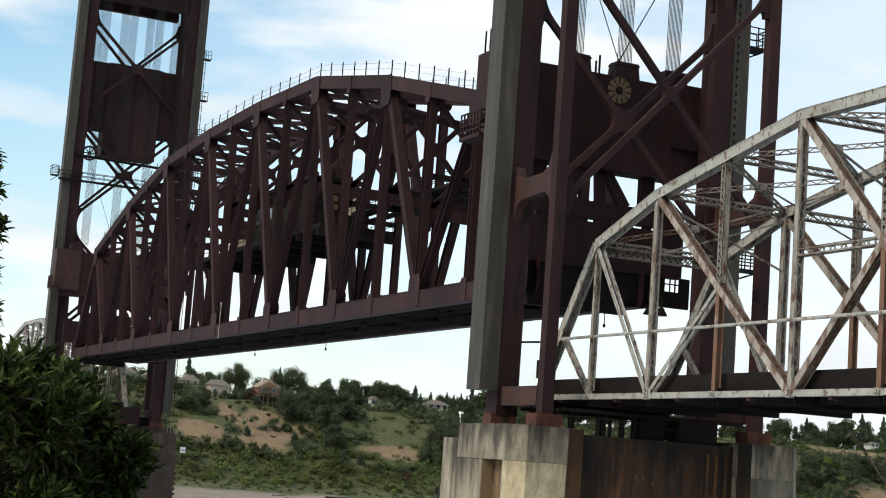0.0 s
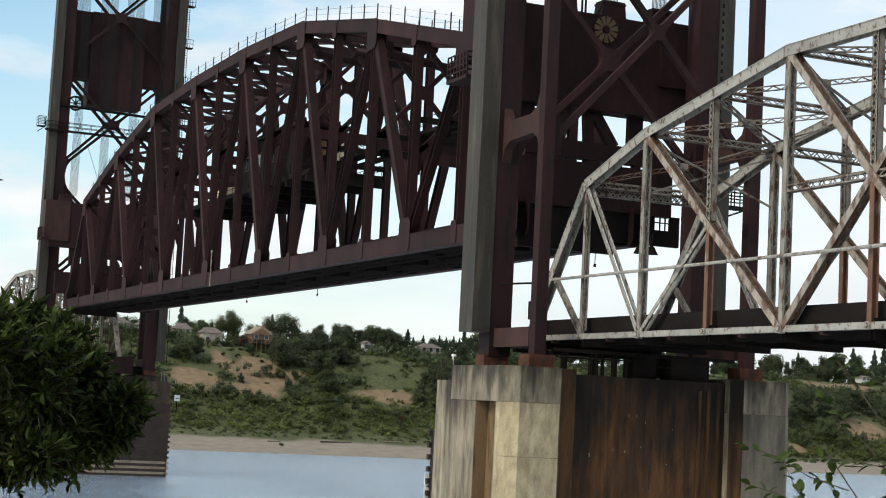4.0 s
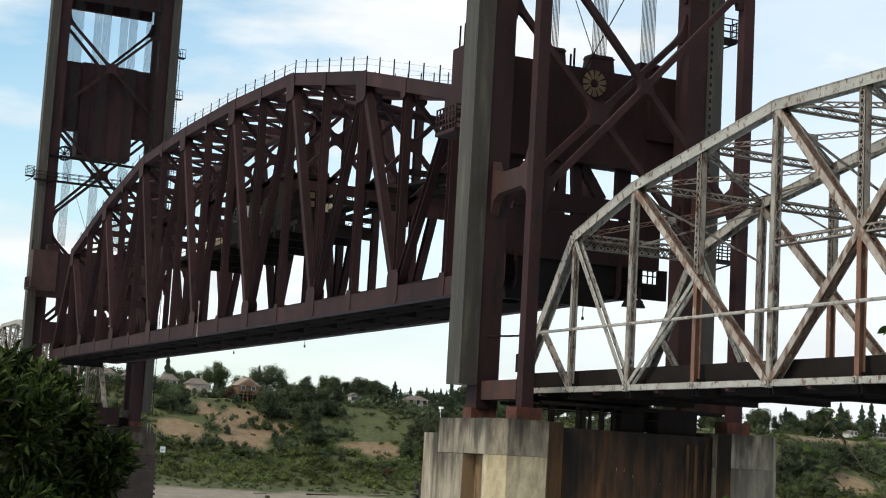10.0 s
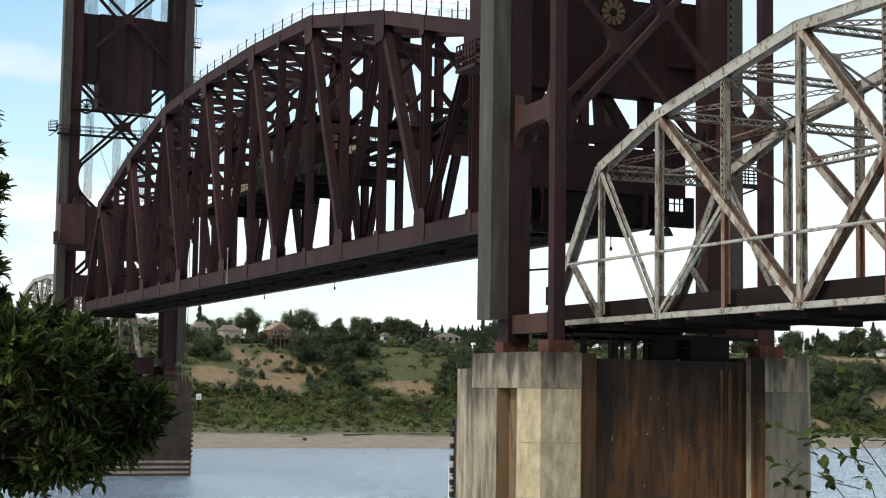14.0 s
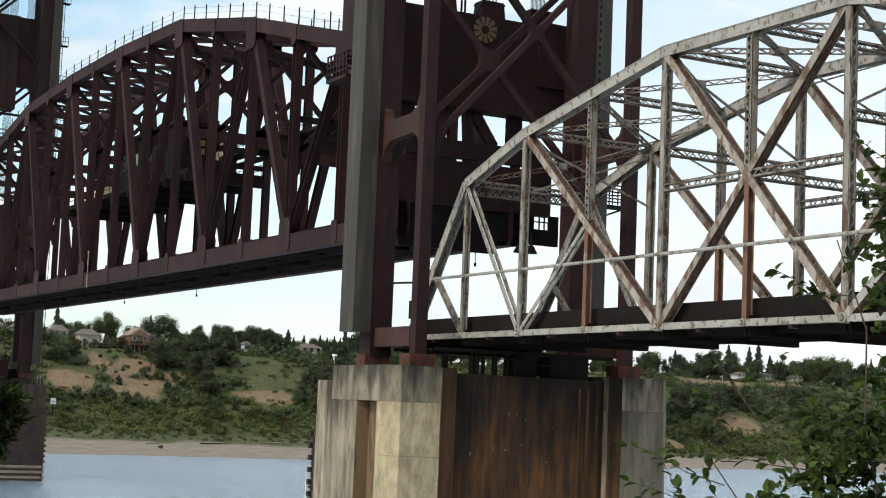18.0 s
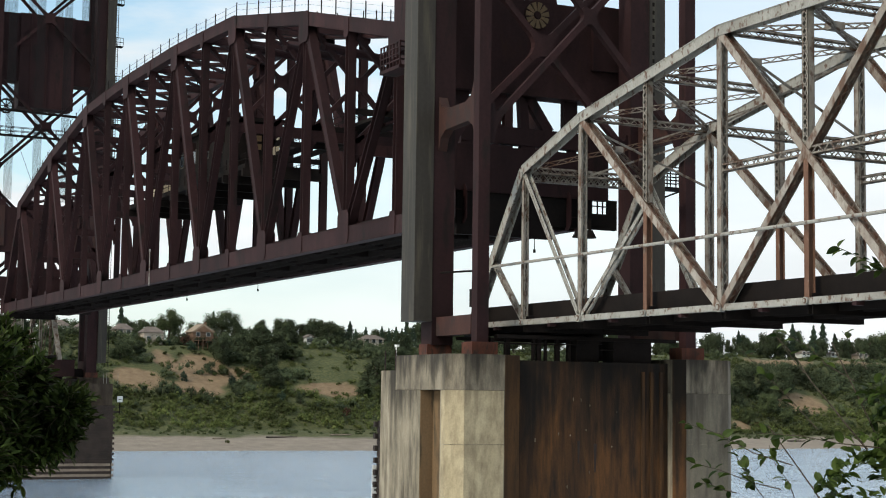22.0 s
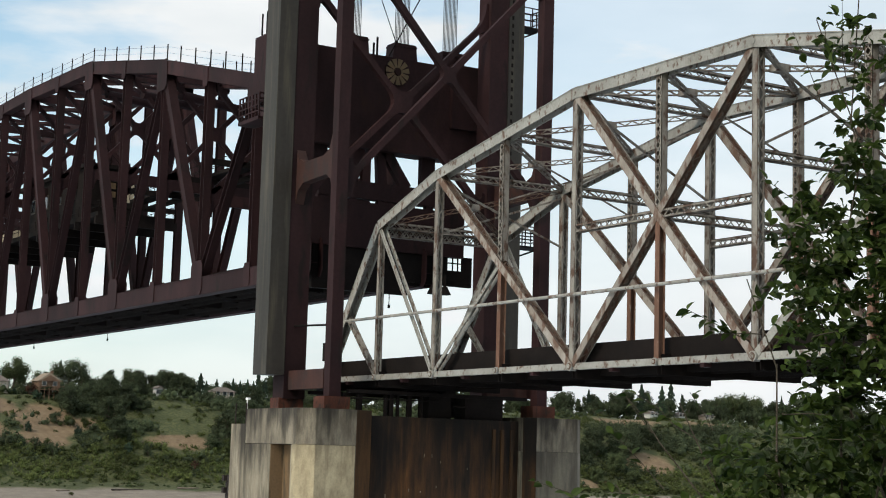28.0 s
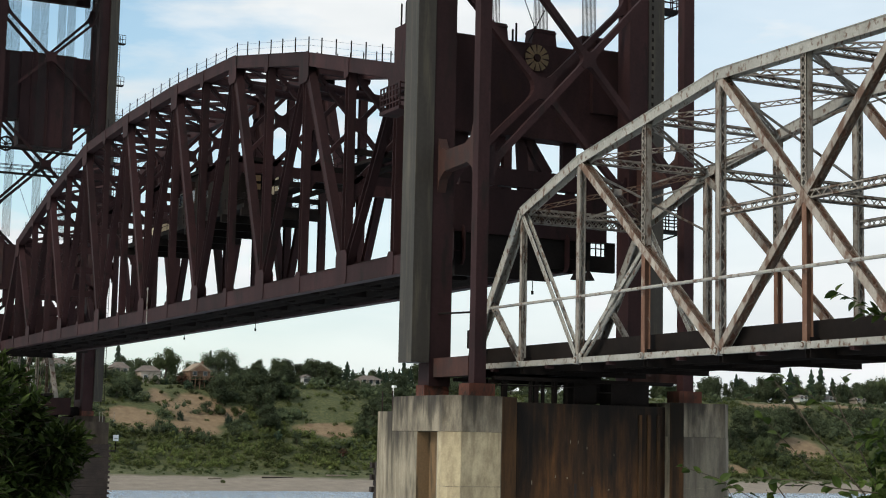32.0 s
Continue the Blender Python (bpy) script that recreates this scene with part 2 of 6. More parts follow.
TIMBER = material("dark_creosote_timber", (0.018, 0.013, 0.0115), (0.036, 0.026, 0.022), 1.5, 0.85, 0.0, 0.3)
TIMBER_PALE = material("bleached_timber", (0.15, 0.12, 0.095), (0.22, 0.18, 0.145), 1.0, 0.9, 0.0, 0.3)
CABLE = material("wire_rope", (0.010, 0.010, 0.0105), (0.018, 0.018, 0.019), 2.0, 0.8, 0.0, 0.0, gloss=0.05)
BEIGE = material("beige_housing", (0.42, 0.36, 0.26), (0.52, 0.45, 0.33), 1.0, 0.7)
YELLOW = material("yellow_brass_paint", (0.085, 0.054, 0.027), (0.135, 0.09, 0.046), 0.6, 0.6, 0.0, 0.1, (0.14, 0.08, 0.04), 0.2, 0.4)
SAND = material("beach_sand", (0.30, 0.26, 0.20), (0.40, 0.35, 0.28), 8.0, 0.95, 0.0, 0.3, (0.2, 0.18, 0.14), 0.2, 6.0)
BARK = material("grey_brown_bark", (0.05, 0.04, 0.03), (0.10, 0.08, 0.06), 0.2, 0.9, 0.0, 0.5, None, 0, 1, 4.0)
HOUSE_TAN = material("cedar_siding", (0.12, 0.070, 0.044), (0.17, 0.102, 0.066), 2.0, 0.8)
HOUSE_PINK = material("pale_stucco", (0.38, 0.31, 0.26), (0.46, 0.39, 0.33), 3.0, 0.85)
HOUSE_WHITE = material("white_siding", (0.5, 0.5, 0.49), (0.6, 0.6, 0.58), 3.0, 0.7)
ROOF = material("grey_brown_shingles", (0.11, 0.09, 0.08), (0.17, 0.14, 0.12), 2.0, 0.9)
ROOF_TAN = material("tan_shingles", (0.22, 0.17, 0.125), (0.30, 0.235, 0.175), 2.0, 0.9)
SIGN_WHITE = material("white_sign_paint", (0.72, 0.73, 0.72), (0.8, 0.8, 0.8), 1.0, 0.5)
# the crown's inner shade is put into the dark end of the leaf colours
LEAF_TREE = foliage("glossy_shaded_leaves", (0.0055, 0.0115, 0.0035), (0.062, 0.086, 0.021), 0.2, 0.65, 2.2, 0.1)
LEAF_BUSH = foliage("fresh_green_leaves", (0.018, 0.036, 0.009), (0.100, 0.142, 0.033), 0.48, 0.45, 3.0)
LEAF_FAR = foliage("far_tree_leaves", (0.045, 0.061, 0.033), (0.088, 0.107, 0.053), 0.36, 0.8)
LEAF_CONIFER = foliage("conifer_needles", (0.024, 0.044, 0.028), (0.05, 0.078, 0.044), 0.15, 0.7)
LEAF_PALE = foliage("pale_green_leaves", (0.066, 0.088, 0.038), (0.11, 0.135, 0.058), 0.3, 0.8)
LEAF_SCRUB = foliage("scrub_leaves", (0.060, 0.080, 0.025), (0.106, 0.120, 0.041), 0.4, 0.8)
LEAF_RED = foliage("russet_leaves", (0.06, 0.028, 0.018), (0.10, 0.046, 0.026), 0.2, 0.7)


def glass_dark(name):
    m = bpy.data.materials.new(name)
    m.use_nodes = True
    b = m.node_tree.nodes["Principled BSDF"]
    b.inputs["Base Color"].default_value = (0.03, 0.035, 0.04, 1)
    b.inputs["Roughness"].default_value = 0.08
    return m


GLASS = glass_dark("dark_window_glass")


def water_material():
    m = bpy.data.materials.new("river_water")
    m.use_nodes = True
    n, l = m.node_tree.nodes, m.node_tree.links
    b = n["Principled BSDF"]
    b.inputs["Base Color"].default_value = (0.33, 0.47, 0.64, 1)
    b.inputs["Roughness"].default_value = 0.36
    b.inputs["IOR"].default_value = 1.33
    co = n.new("ShaderNodeTexCoord")
    last = None
    for scale, strength, sx in ((1.3, 0.5, 1.0), (0.4, 1.0, 1.5), (0.12, 0.7, 2.2), (0.035, 0.3, 3.0)):
        mp = n.new("ShaderNodeMapping")
        mp.inputs["Scale"].default_value = (1.0, sx, 1.0)
        mp.inputs["Rotation"].default_value = (0, 0, 0.35)
        t = n.new("ShaderNodeTexNoise")
        t.inputs["Scale"].default_value = scale
        t.inputs["Detail"].default_value = 6.0
        t.inputs["Roughness"].default_value = 0.6
        l.new(co.outputs["Object"], mp.inputs["Vector"])
        l.new(mp.outputs["Vector"], t.inputs["Vector"])
        bp = n.new("ShaderNodeBump")
        bp.inputs["Strength"].default_value = strength
        bp.inputs["Distance"].default_value = 0.16 / scale
        l.new(t.outputs["Fac"], bp.inputs["Height"])
        if last:
            l.new(last, bp.inputs["Normal"])
        last = bp.outputs["Normal"]
    l.new(last, b.inputs["Normal"])
    gl = n.new("ShaderNodeBsdfGlossy")
    gl.inputs["Color"].default_value = (0.92, 0.97, 1.0, 1)
    gl.inputs["Roughness"].default_value = 0.08
    l.new(last, gl.inputs["Normal"])
    ms = n.new("ShaderNodeMixShader")
    ms.inputs["Fac"].default_value = 0.68
    l.new(b.outputs["BSDF"], ms.inputs[1])
    l.new(gl.outputs["BSDF"], ms.inputs[2])
    l.new(ms.outputs["Shader"], n["Material Output"].inputs["Surface"])
    return m


WATER = water_material()


def ground_material():
    """Sand by the river, dry grass and green patches on the bluff."""
    m = bpy.data.materials.new("river_bank_ground")
    m.use_nodes = True
    n, l = m.node_tree.nodes, m.node_tree.links
    b = n["Principled BSDF"]
    b.inputs["Roughness"].default_value = 0.95
    co = n.new("ShaderNodeTexCoord")

    def noise_at(scale, detail):
        t = n.new("ShaderNodeTexNoise")
        t.inputs["Scale"].default_value = scale
        t.inputs["Detail"].default_value = detail
        l.new(co.outputs["Object"], t.inputs["Vector"])
        return t.outputs["Fac"]

    def ramp(fac, lo, hi):
        r = n.new("ShaderNodeMapRange")
        r.inputs["From Min"].default_value, r.inputs["From Max"].default_value = lo, hi
        l.new(fac, r.inputs["Value"])
        return r.outputs["Result"]

    def mix(fac, a, bb):
        x = n.new("ShaderNodeMix")
        x.data_type = "RGBA"
        for key, v in (("Factor", fac), ("A", a), ("B", bb)):
            if isinstance(v, tuple):
                x.inputs[key].default_value = (*v, 1)
            else:
                l.new(v, x.inputs[key])
        return x.outputs["Result"]

    grass = mix(ramp(noise_at(0.22, 6), 0.35, 0.65), (0.052, 0.060, 0.019), (0.092, 0.096, 0.034))
    grass = mix(ramp(noise_at(1.3, 5), 0.42, 0.6), grass, (0.046, 0.057, 0.018))
    dry = mix(ramp(noise_at(0.5, 6), 0.3, 0.7), (0.150, 0.100, 0.056), (0.225, 0.158, 0.092))
    patch = n.new("ShaderNodeAttribute")
    patch.attribute_name = "bare"
    worn = n.new("ShaderNodeMath")
    worn.operation = "MULTIPLY_ADD"
    worn.inputs[1].default_value = 1.1
    l.new(noise_at(0.14, 6), worn.inputs[0])
    l.new(patch.outputs["Fac"], worn.inputs[2])
    bluff = mix(ramp(worn.outputs["Value"], 0.74, 1.0), grass, dry)
    sand = mix(ramp(noise_at(0.3, 6), 0.3, 0.7), (0.18, 0.15, 0.118), (0.25, 0.212, 0.17))
    sep = n.new("ShaderNodeSeparateXYZ")
    l.new(co.outputs["Object"], sep.inputs["Vector"])
    add = n.new("ShaderNodeMath")
    add.operation = "MULTIPLY_ADD"
    add.inputs[1].default_value = 2.0
    l.new(noise_at(0.08, 4), add.inputs[0])
    l.new(sep.outputs["Z"], add.inputs[2])
    l.new(mix(ramp(add.outputs["Value"], 3.6, 4.2), sand, bluff), b.inputs["Base Color"])
    bp = n.new("ShaderNodeBump")
    bp.inputs["Strength"].default_value = 0.6
    bp.inputs["Distance"].default_value = 0.8
    l.new(noise_at(0.9, 8), bp.inputs["Height"])
    l.new(bp.outputs["Normal"], b.inputs["Normal"])
    return m


GROUND = ground_material()

# ---------------------------------------------------------------- building tools
BASE = {}


def thing(name, loc, label, category, group="", kind=""):
    ob = new(name)
    ob.empty_display_size = 0.5
    ob.location = loc
    BASE[ob.name] = Vector(loc)
    return tagged(ob, label, category, group, kind)


def mesh_of(name, bm, mat, loc=(0, 0, 0), smooth=False):
    me = bpy.data.meshes.new(name)
    if loc is not None:
        bmesh.ops.translate(bm, verts=bm.verts, vec=-Vector(loc))
    bm.to_mesh(me)
    bm.free()
    me.materials.append(mat)
    if smooth:
        for p in me.polygons:
            p.use_smooth = True
    return me


def part(name, bm, mat, parent, label="", smooth=False):
    """One mesh under a thing or a part; the bmesh is in world metres."""
    loc = BASE[parent.name]
    ob = new(name, mesh_of(name, bm, mat, loc, smooth))
    ob.parent = parent
    BASE[ob.name] = loc
    return tagged(ob, label) if label else ob


def single(name, bm, mat, loc, label, category, group="", kind="", smooth=False):
    ob = new(name, mesh_of(name, bm, mat, loc, smooth))
    ob.location = loc
    BASE[ob.name] = Vector(loc)
    return tagged(ob, label, category, group, kind)


def box(bm, lo, hi):
    c = (Vector(lo) + Vector(hi)) / 2
    d = Vector(hi) - Vector(lo)
    bmesh.ops.create_cube(bm, size=1, matrix=Matrix.Translation(c) @ Matrix.Diagonal((d.x, d.y, d.z, 1)))
    return bm


def axes(p, q, side):
    """Middle, length and the frame (side, normal, along) of a member."""
    p, q = Vector(p), Vector(q)
    along = (q - p).normalized()
    s = Vector(side) - along * Vector(side).dot(along)
    s = s.normalized() if s.length > 1e-4 else along.orthogonal().normalized()
    nrm = along.cross(s)
    m = Matrix((s, nrm, along)).transposed().to_4x4()
    m.translation = (p + q) / 2
    return m, (q - p).length


def beam(bm, p, q, w, h, side=(1, 0, 0), off=(0, 0)):
    """A box from p to q, w across (along side), h deep."""
    m, n = axes(p, q, side)
    bmesh.ops.create_cube(bm, size=1, matrix=m @ Matrix.Translation((off[0], off[1], 0)) @ Matrix.Diagonal((w, h, n, 1)))
    return bm


def section(bm, p, q, ring, side=(1, 0, 0)):
    """A member of one cross-section (points across and deep) drawn from p to q."""
    m, n = axes(p, q, side)
    lo = [bm.verts.new(m @ Vector((x, y, -n / 2))) for x, y in ring]
    hi = [bm.verts.new(m @ Vector((x, y, n / 2))) for x, y in ring]
    k = len(ring)
    bm.faces.new(lo[::-1]), bm.faces.new(hi)
    for i in range(k):
        bm.faces.new((lo[i], lo[(i + 1) % k], hi[(i + 1) % k], hi[i]))
    return bm


def hbeam(bm, p, q, w, h, side=(1, 0, 0), t=0.05):
    """An H section: flanges at both faces across side, a web between."""
    a, b, c = w / 2, h / 2, t / 2
    return section(bm, p, q, [(-a, -b), (-a + t, -b), (-a + t, -c), (a - t, -c), (a - t, -b), (a, -b),
                              (a, b), (a - t, b), (a - t, c), (-a + t, c), (-a + t, b), (-a, b)], side)


def ubox(bm, p, q, w, h, side=(1, 0, 0), t=0.05):
    """A built-up box whose cover plates stand a little proud of the webs."""
    a, b, e = w / 2, h / 2, 0.045
    return section(bm, p, q, [(-a - e, -b), (a + e, -b), (a + e, -b + t), (a, -b + t), (a, b - t), (a + e, b - t),
                              (a + e, b), (-a - e, b), (-a - e, b - t), (-a, b - t), (-a, -b + t), (-a - e, -b + t)], side)


def laced(bm, p, q, w, h, side=(1, 0, 0), t=0.03, pitch=None, bar=0.07, channel=0.12, double=False):
    """Two channels tied with flat lacing bars on both open faces (the faces whose normal is across side)."""
    m, n = axes(p, q, side)
    for s in (-1, 1):
        beam(bm, p, q, w, t, side, (0, s * (h - t) / 2))
        for e in (-1, 1):
            beam(bm, p, q, t, channel, side, (e * (w - t) / 2, s * (h / 2 - channel / 2)))
    pitch = pitch or h * 1.1
    k = max(2, round(n / pitch))
    for e in (-1, 1):
        for i in range(k):
            za, zb = -n / 2 + n * i / k, -n / 2 + n * (i + 1) / k
            runs = ((-1, 1), (1, -1)) if double else (((-1, 1),) if i % 2 else ((1, -1),))
            for a, c in runs:
                u = m @ Vector((e * (w / 2 + 0.012), a * (h / 2 - 0.05), za))
                v = m @ Vector((e * (w / 2 + 0.012), c * (h / 2 - 0.05), zb))
                beam(bm, u, v, 0.02, bar, m.to_3x3() @ Vector((1, 0, 0)))
    return bm


def plate(bm, centre, side, up, w, h, t, cut=0.3):
    """A gusset plate: an eight-sided flat piece."""
    c, s, u = Vector(centre), Vector(side).normalized(), Vector(up).normalized()
    a = u.cross(s).normalized()
    k = cut
    ring = [(-w / 2 + k * w / 2, -h / 2), (w / 2 - k * w / 2, -h / 2), (w / 2, -h / 2 + k * h / 2), (w / 2, h / 2 - k * h / 2),
            (w / 2 - k * w / 2, h / 2), (-w / 2 + k * w / 2, h / 2), (-w / 2, h / 2 - k * h / 2), (-w / 2, -h / 2 + k * h / 2)]
    lo = [bm.verts.new(c + a * x + u * y - s * t / 2) for x, y in ring]
    hi = [bm.verts.new(c + a * x + u * y + s * t / 2) for x, y in ring]
    bm.faces.new(lo[::-1]), bm.faces.new(hi)
    for i in range(8):
        bm.faces.new((lo[i], lo[(i + 1) % 8], hi[(i + 1) % 8], hi[i]))
    return bm


def throat(bm, centre, arms, y0, y1, reach, width):
    """A gusset whose edges sweep in a curve from each arm (a direction in x and z) to the next."""
    ring = []
    n = len(arms)
    for i in range(n):
        a, b = Vector(arms[i]).normalized(), Vector(arms[(i + 1) % n]).normalized()
        na, nb = Vector((-a.y, a.x)), Vector((b.y, -b.x))
        p, q = a * reach + na * width / 2, b * reach + nb * width / 2
        c = (a + b) * (width * 0.5 / max(0.35, abs(a.x * b.y - a.y * b.x))) if (a + b).length > 0.05 else na * width / 2
        for f in (0, 0.2, 0.4, 0.6, 0.8, 1.0):
            v = p * (1 - f) ** 2 + c * 2 * f * (1 - f) + q * f * f
            ring.append((centre[0] + v.x, centre[1] + v.y))
    lo = [bm.verts.new((x, y0, z)) for x, z in ring]
    hi = [bm.verts.new((x, y1, z)) for x, z in ring]
    k = len(ring)
    bm.faces.new(lo), bm.faces.new(hi[::-1])
    for i in range(k):
        bm.faces.new((lo[i], lo[(i + 1) % k], hi[(i + 1) % k], hi[i]))
    bmesh.ops.recalc_face_normals(bm, faces=bm.faces)
    return bm


def tube(bm, p, q, r1, r2=None, seg=8):
    m, n = axes(p, q, (1, 0.01, 0))
    bmesh.ops.create_cone(bm, cap_ends=True, segments=seg, radius1=r1, radius2=r1 if r2 is None else r2, depth=n, matrix=m)
    return bm


def prism(bm, ring, z0, z1):
    """An upright prism over a ring of (x, y) corners."""
    lo = [bm.verts.new((x, y, z0)) for x, y in ring]
    hi = [bm.verts.new((x, y, z1)) for x, y in ring]
    k = len(ring)
    bm.faces.new(lo[::-1]), bm.faces.new(hi)
    for i in range(k):
        bm.faces.new((lo[i], lo[(i + 1) % k], hi[(i + 1) % k], hi[i]))
    bmesh.ops.recalc_face_normals(bm, faces=bm.faces)
    return bm


def B():
    return bmesh.new()

# ---------------------------------------------------------------- river and banks


def bank_height(x, y):
    """Height of the ground: the near bank, the river bed, the beach and the bluff beyond."""
    pts = ((-4000, 14), (-20, 12.2), (4, 11.6), (14, 9.5), (45, 1.0), (60, -3), (120, -6), (370, -4), (392, 0.0), (414, 2.6),
           (426, 5.0), (438, 12), (472, 29.0), (500, 30.5), (900, 34), (4000, 40))
    w = y + 7 * noise.noise(Vector((x * 0.012, 3.1, 0.5))) * (1 if y > 300 else 0.2)
    if y > 300:
        w += (x - 150) * -0.015
    for (ya, za), (yb, zb) in zip(pts, pts[1:]):
        if w <= yb:
            f = (w - ya) / (yb - ya)
            z = za + (zb - za) * f
            break
    else:
        z = pts[-1][1]
    if y > 415:
        z += 2.2 * noise.noise(Vector((x * 0.03, y * 0.03, 0))) * min(1, (y - 415) / 30)
        z += 0.7 * noise.noise(Vector((x * 0.12, y * 0.12, 4)))
    elif y > 380:
        z += 0.25 * noise.noise(Vector((x * 0.05, y * 0.1, 8)))
    return z


def spread(spans):
    out = []
    for a, b, step in spans:
        k = max(1, round((b - a) / step))
        out += [a + (b - a) * i / k for i in range(k)]
    return out + [spans[-1][1]]


# bare earth on the bluff: x, y and the two half widths
CLEARINGS = ((128, 447, 8, 7), (140, 459, 3, 8), (150, 455, 10, 10), (159, 453, 4, 5), (186, 443, 11, 4.2), (146, 444, 8, 5), (361, 446, 10, 7), (375, 474, 14, 3.5), (412, 475, 14, 3), (322, 431, 6, 3), (262, 452, 9, 5), (310, 456, 10, 5))
GRASSY = ((190, 457, 16, 9), (140, 467, 9, 6), (208, 449, 9, 5), (124, 460, 7, 6), (340, 458, 14, 6))


def build_ground():
    xs = spread([(-3000, -300, 450), (-300, 0, 30), (0, 620, 4.5), (620, 1000, 30), (1000, 3500, 400)])
    ys = spread([(-1500, -40, 200), (-40, 70, 6), (70, 370, 50), (370, 500, 2.6), (500, 600, 12), (600, 4200, 300)])
    verts = [(x, y, bank_height(x, y)) for y in ys for x in xs]
    nx = len(xs)
    faces = [(j * nx + i, j * nx + i + 1, (j + 1) * nx + i + 1, (j + 1) * nx + i) for j in range(len(ys) - 1) for i in range(nx - 1)]
    me = bpy.data.meshes.new("ground")
    me.from_pydata(verts, [], faces)
    me.materials.append(GROUND)
    bare = me.attributes.new("bare", "FLOAT", "POINT")
    for i, (x, y, z) in enumerate(verts):
        if y > 420:
            bare.data[i].value = max([0.0] + [1.25 - math.hypot((x - cx) / a, (y - cy) / b) for cx, cy, a, b in CLEARINGS])
    for p in me.polygons:
        p.use_smooth = True
    tagged(new("ground", me), "river banks with sand beach and dry grassy bluff", "ground", kind="structure")
    bm = B()
    vs = [bm.verts.new(v) for v in ((-3000, -200, 0), (3500, -200, 0), (3500, 396, 0), (-3000, 440, 0))]
    bm.faces.new(vs)
    single("water", bm, WATER, (0, 0, 0), "grey-blue rippled river water between the banks", "river", kind="structure")


build_ground()

# ---------------------------------------------------------------- piers
MID = 184.47        # the middle of the lift span along y
EAST, WIDER = 1.5, 1.05     # the far tower stands a little east of the axis and is a little wider


def mirrored(y, far):
    return 2 * MID - y if far else y


def build_pier(far):
    m = lambda y: mirrored(y, far)
    group = "bridge piers"
    shaft_mat = CONCRETE_SOOT if far else CONCRETE
    pier = thing("bridge_pier", (CX, m(98.5), 0), "weathered concrete tower pier with rust-washed recessed wall", "bridge pier", group)
    x0, y0, c = 47.33, 93.3, 0.945
    for s in (-1, 1):
        X = lambda x: CX + s * (CX - x)
        face, edge = (51.2, 52.7) if s < 0 else (51.75, 52.4)
        # the shaft under one pair of legs, with a niche in its outer face
        ring = [(X(x0 + c), m(y0)), (X(x0), m(y0 + c)), (X(x0), m(94.9)), (X(x0 + 1.0), m(94.9)), (X(x0 + 1.0), m(97.9)), (X(x0), m(97.9)),
                (X(x0), m(101.8)), (X(edge), m(101.8)), (X(edge), m(y0 + 0.75)), (X(face), m(y0))]
        bm = prism(B(), ring, -4, 13.85)
        shaft = part("pier_shaft", bm, shaft_mat, pier, "stained grey concrete shaft")
        ring = [(X(x0 + c), m(y0)), (X(x0), m(y0 + c)), (X(x0), m(101.8)), (X(edge), m(101.8)), (X(edge), m(y0 + 0.75)), (X(face), m(y0))]
        part("pier_head", prism(B(), ring, 13.88, 16.2), CONCRETE_SOOT if far else CONCRETE_HEAD, pier, "darker weathered concrete head")
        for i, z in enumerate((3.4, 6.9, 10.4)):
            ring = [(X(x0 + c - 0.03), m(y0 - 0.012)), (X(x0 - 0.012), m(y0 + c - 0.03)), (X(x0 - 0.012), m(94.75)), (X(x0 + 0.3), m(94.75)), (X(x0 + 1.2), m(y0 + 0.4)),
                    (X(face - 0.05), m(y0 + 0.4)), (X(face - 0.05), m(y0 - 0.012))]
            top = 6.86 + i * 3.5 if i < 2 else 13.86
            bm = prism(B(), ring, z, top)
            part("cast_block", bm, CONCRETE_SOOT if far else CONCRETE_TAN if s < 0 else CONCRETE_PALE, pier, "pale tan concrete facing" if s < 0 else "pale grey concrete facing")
        xs, ys = sorted((X(x0 + 0.94), X(x0 + 1.04))), sorted((m(94.93), m(97.87)))
        niche = part("niche_back", box(B(), (xs[0], ys[0], -2), (xs[1], ys[1], 13.84)), NICHE, pier, "brown-stained niche wall")
        xs, ys = sorted((X(x0 + 0.01), X(x0 + 0.95))), sorted((m(97.84), m(97.88)))
        part("niche_jamb", box(B(), (xs[0], ys[0], -2), (xs[1], ys[1], 13.84)), NICHE, pier)
        ring = [(X(face + 0.02), m(y0 - 0.01)), (X(edge + 0.01), m(y0 + 0.73)), (X(edge - 0.06), m(y0 + 0.8)), (X(face - 0.04), m(y0 + 0.06))]
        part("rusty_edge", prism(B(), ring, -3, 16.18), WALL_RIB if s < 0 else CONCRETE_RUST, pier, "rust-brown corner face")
        # the low ledge behind the shaft
        bm = box(B(), (min(X(x0), X(52)), min(m(101.82), m(104.2)), -4), (max(X(x0), X(52)), max(m(101.82), m(104.2)), 15.2))
        part("pier_ledge", bm, shaft_mat, pier)
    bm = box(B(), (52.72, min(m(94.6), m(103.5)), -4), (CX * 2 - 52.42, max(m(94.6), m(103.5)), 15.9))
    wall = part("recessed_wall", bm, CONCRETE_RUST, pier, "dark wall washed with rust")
    y = m(94.6)
    d = -1 if not far else 1
    for x in (62.6, 63.3, 64.1):
        bm = box(B(), (x, min(y, y + d * 0.12), -3), (x + 0.22, max(y, y + d * 0.12), 15.3))
        part("wall_rib", bm, WALL_RIB, wall)
    rng = random.Random(17)
    for i in range(20):
        x, z = rng.uniform(53.8, 62.2), rng.uniform(2.5, 13.5)
        w, h = rng.uniform(0.015, 0.04), rng.uniform(0.06, 0.26)
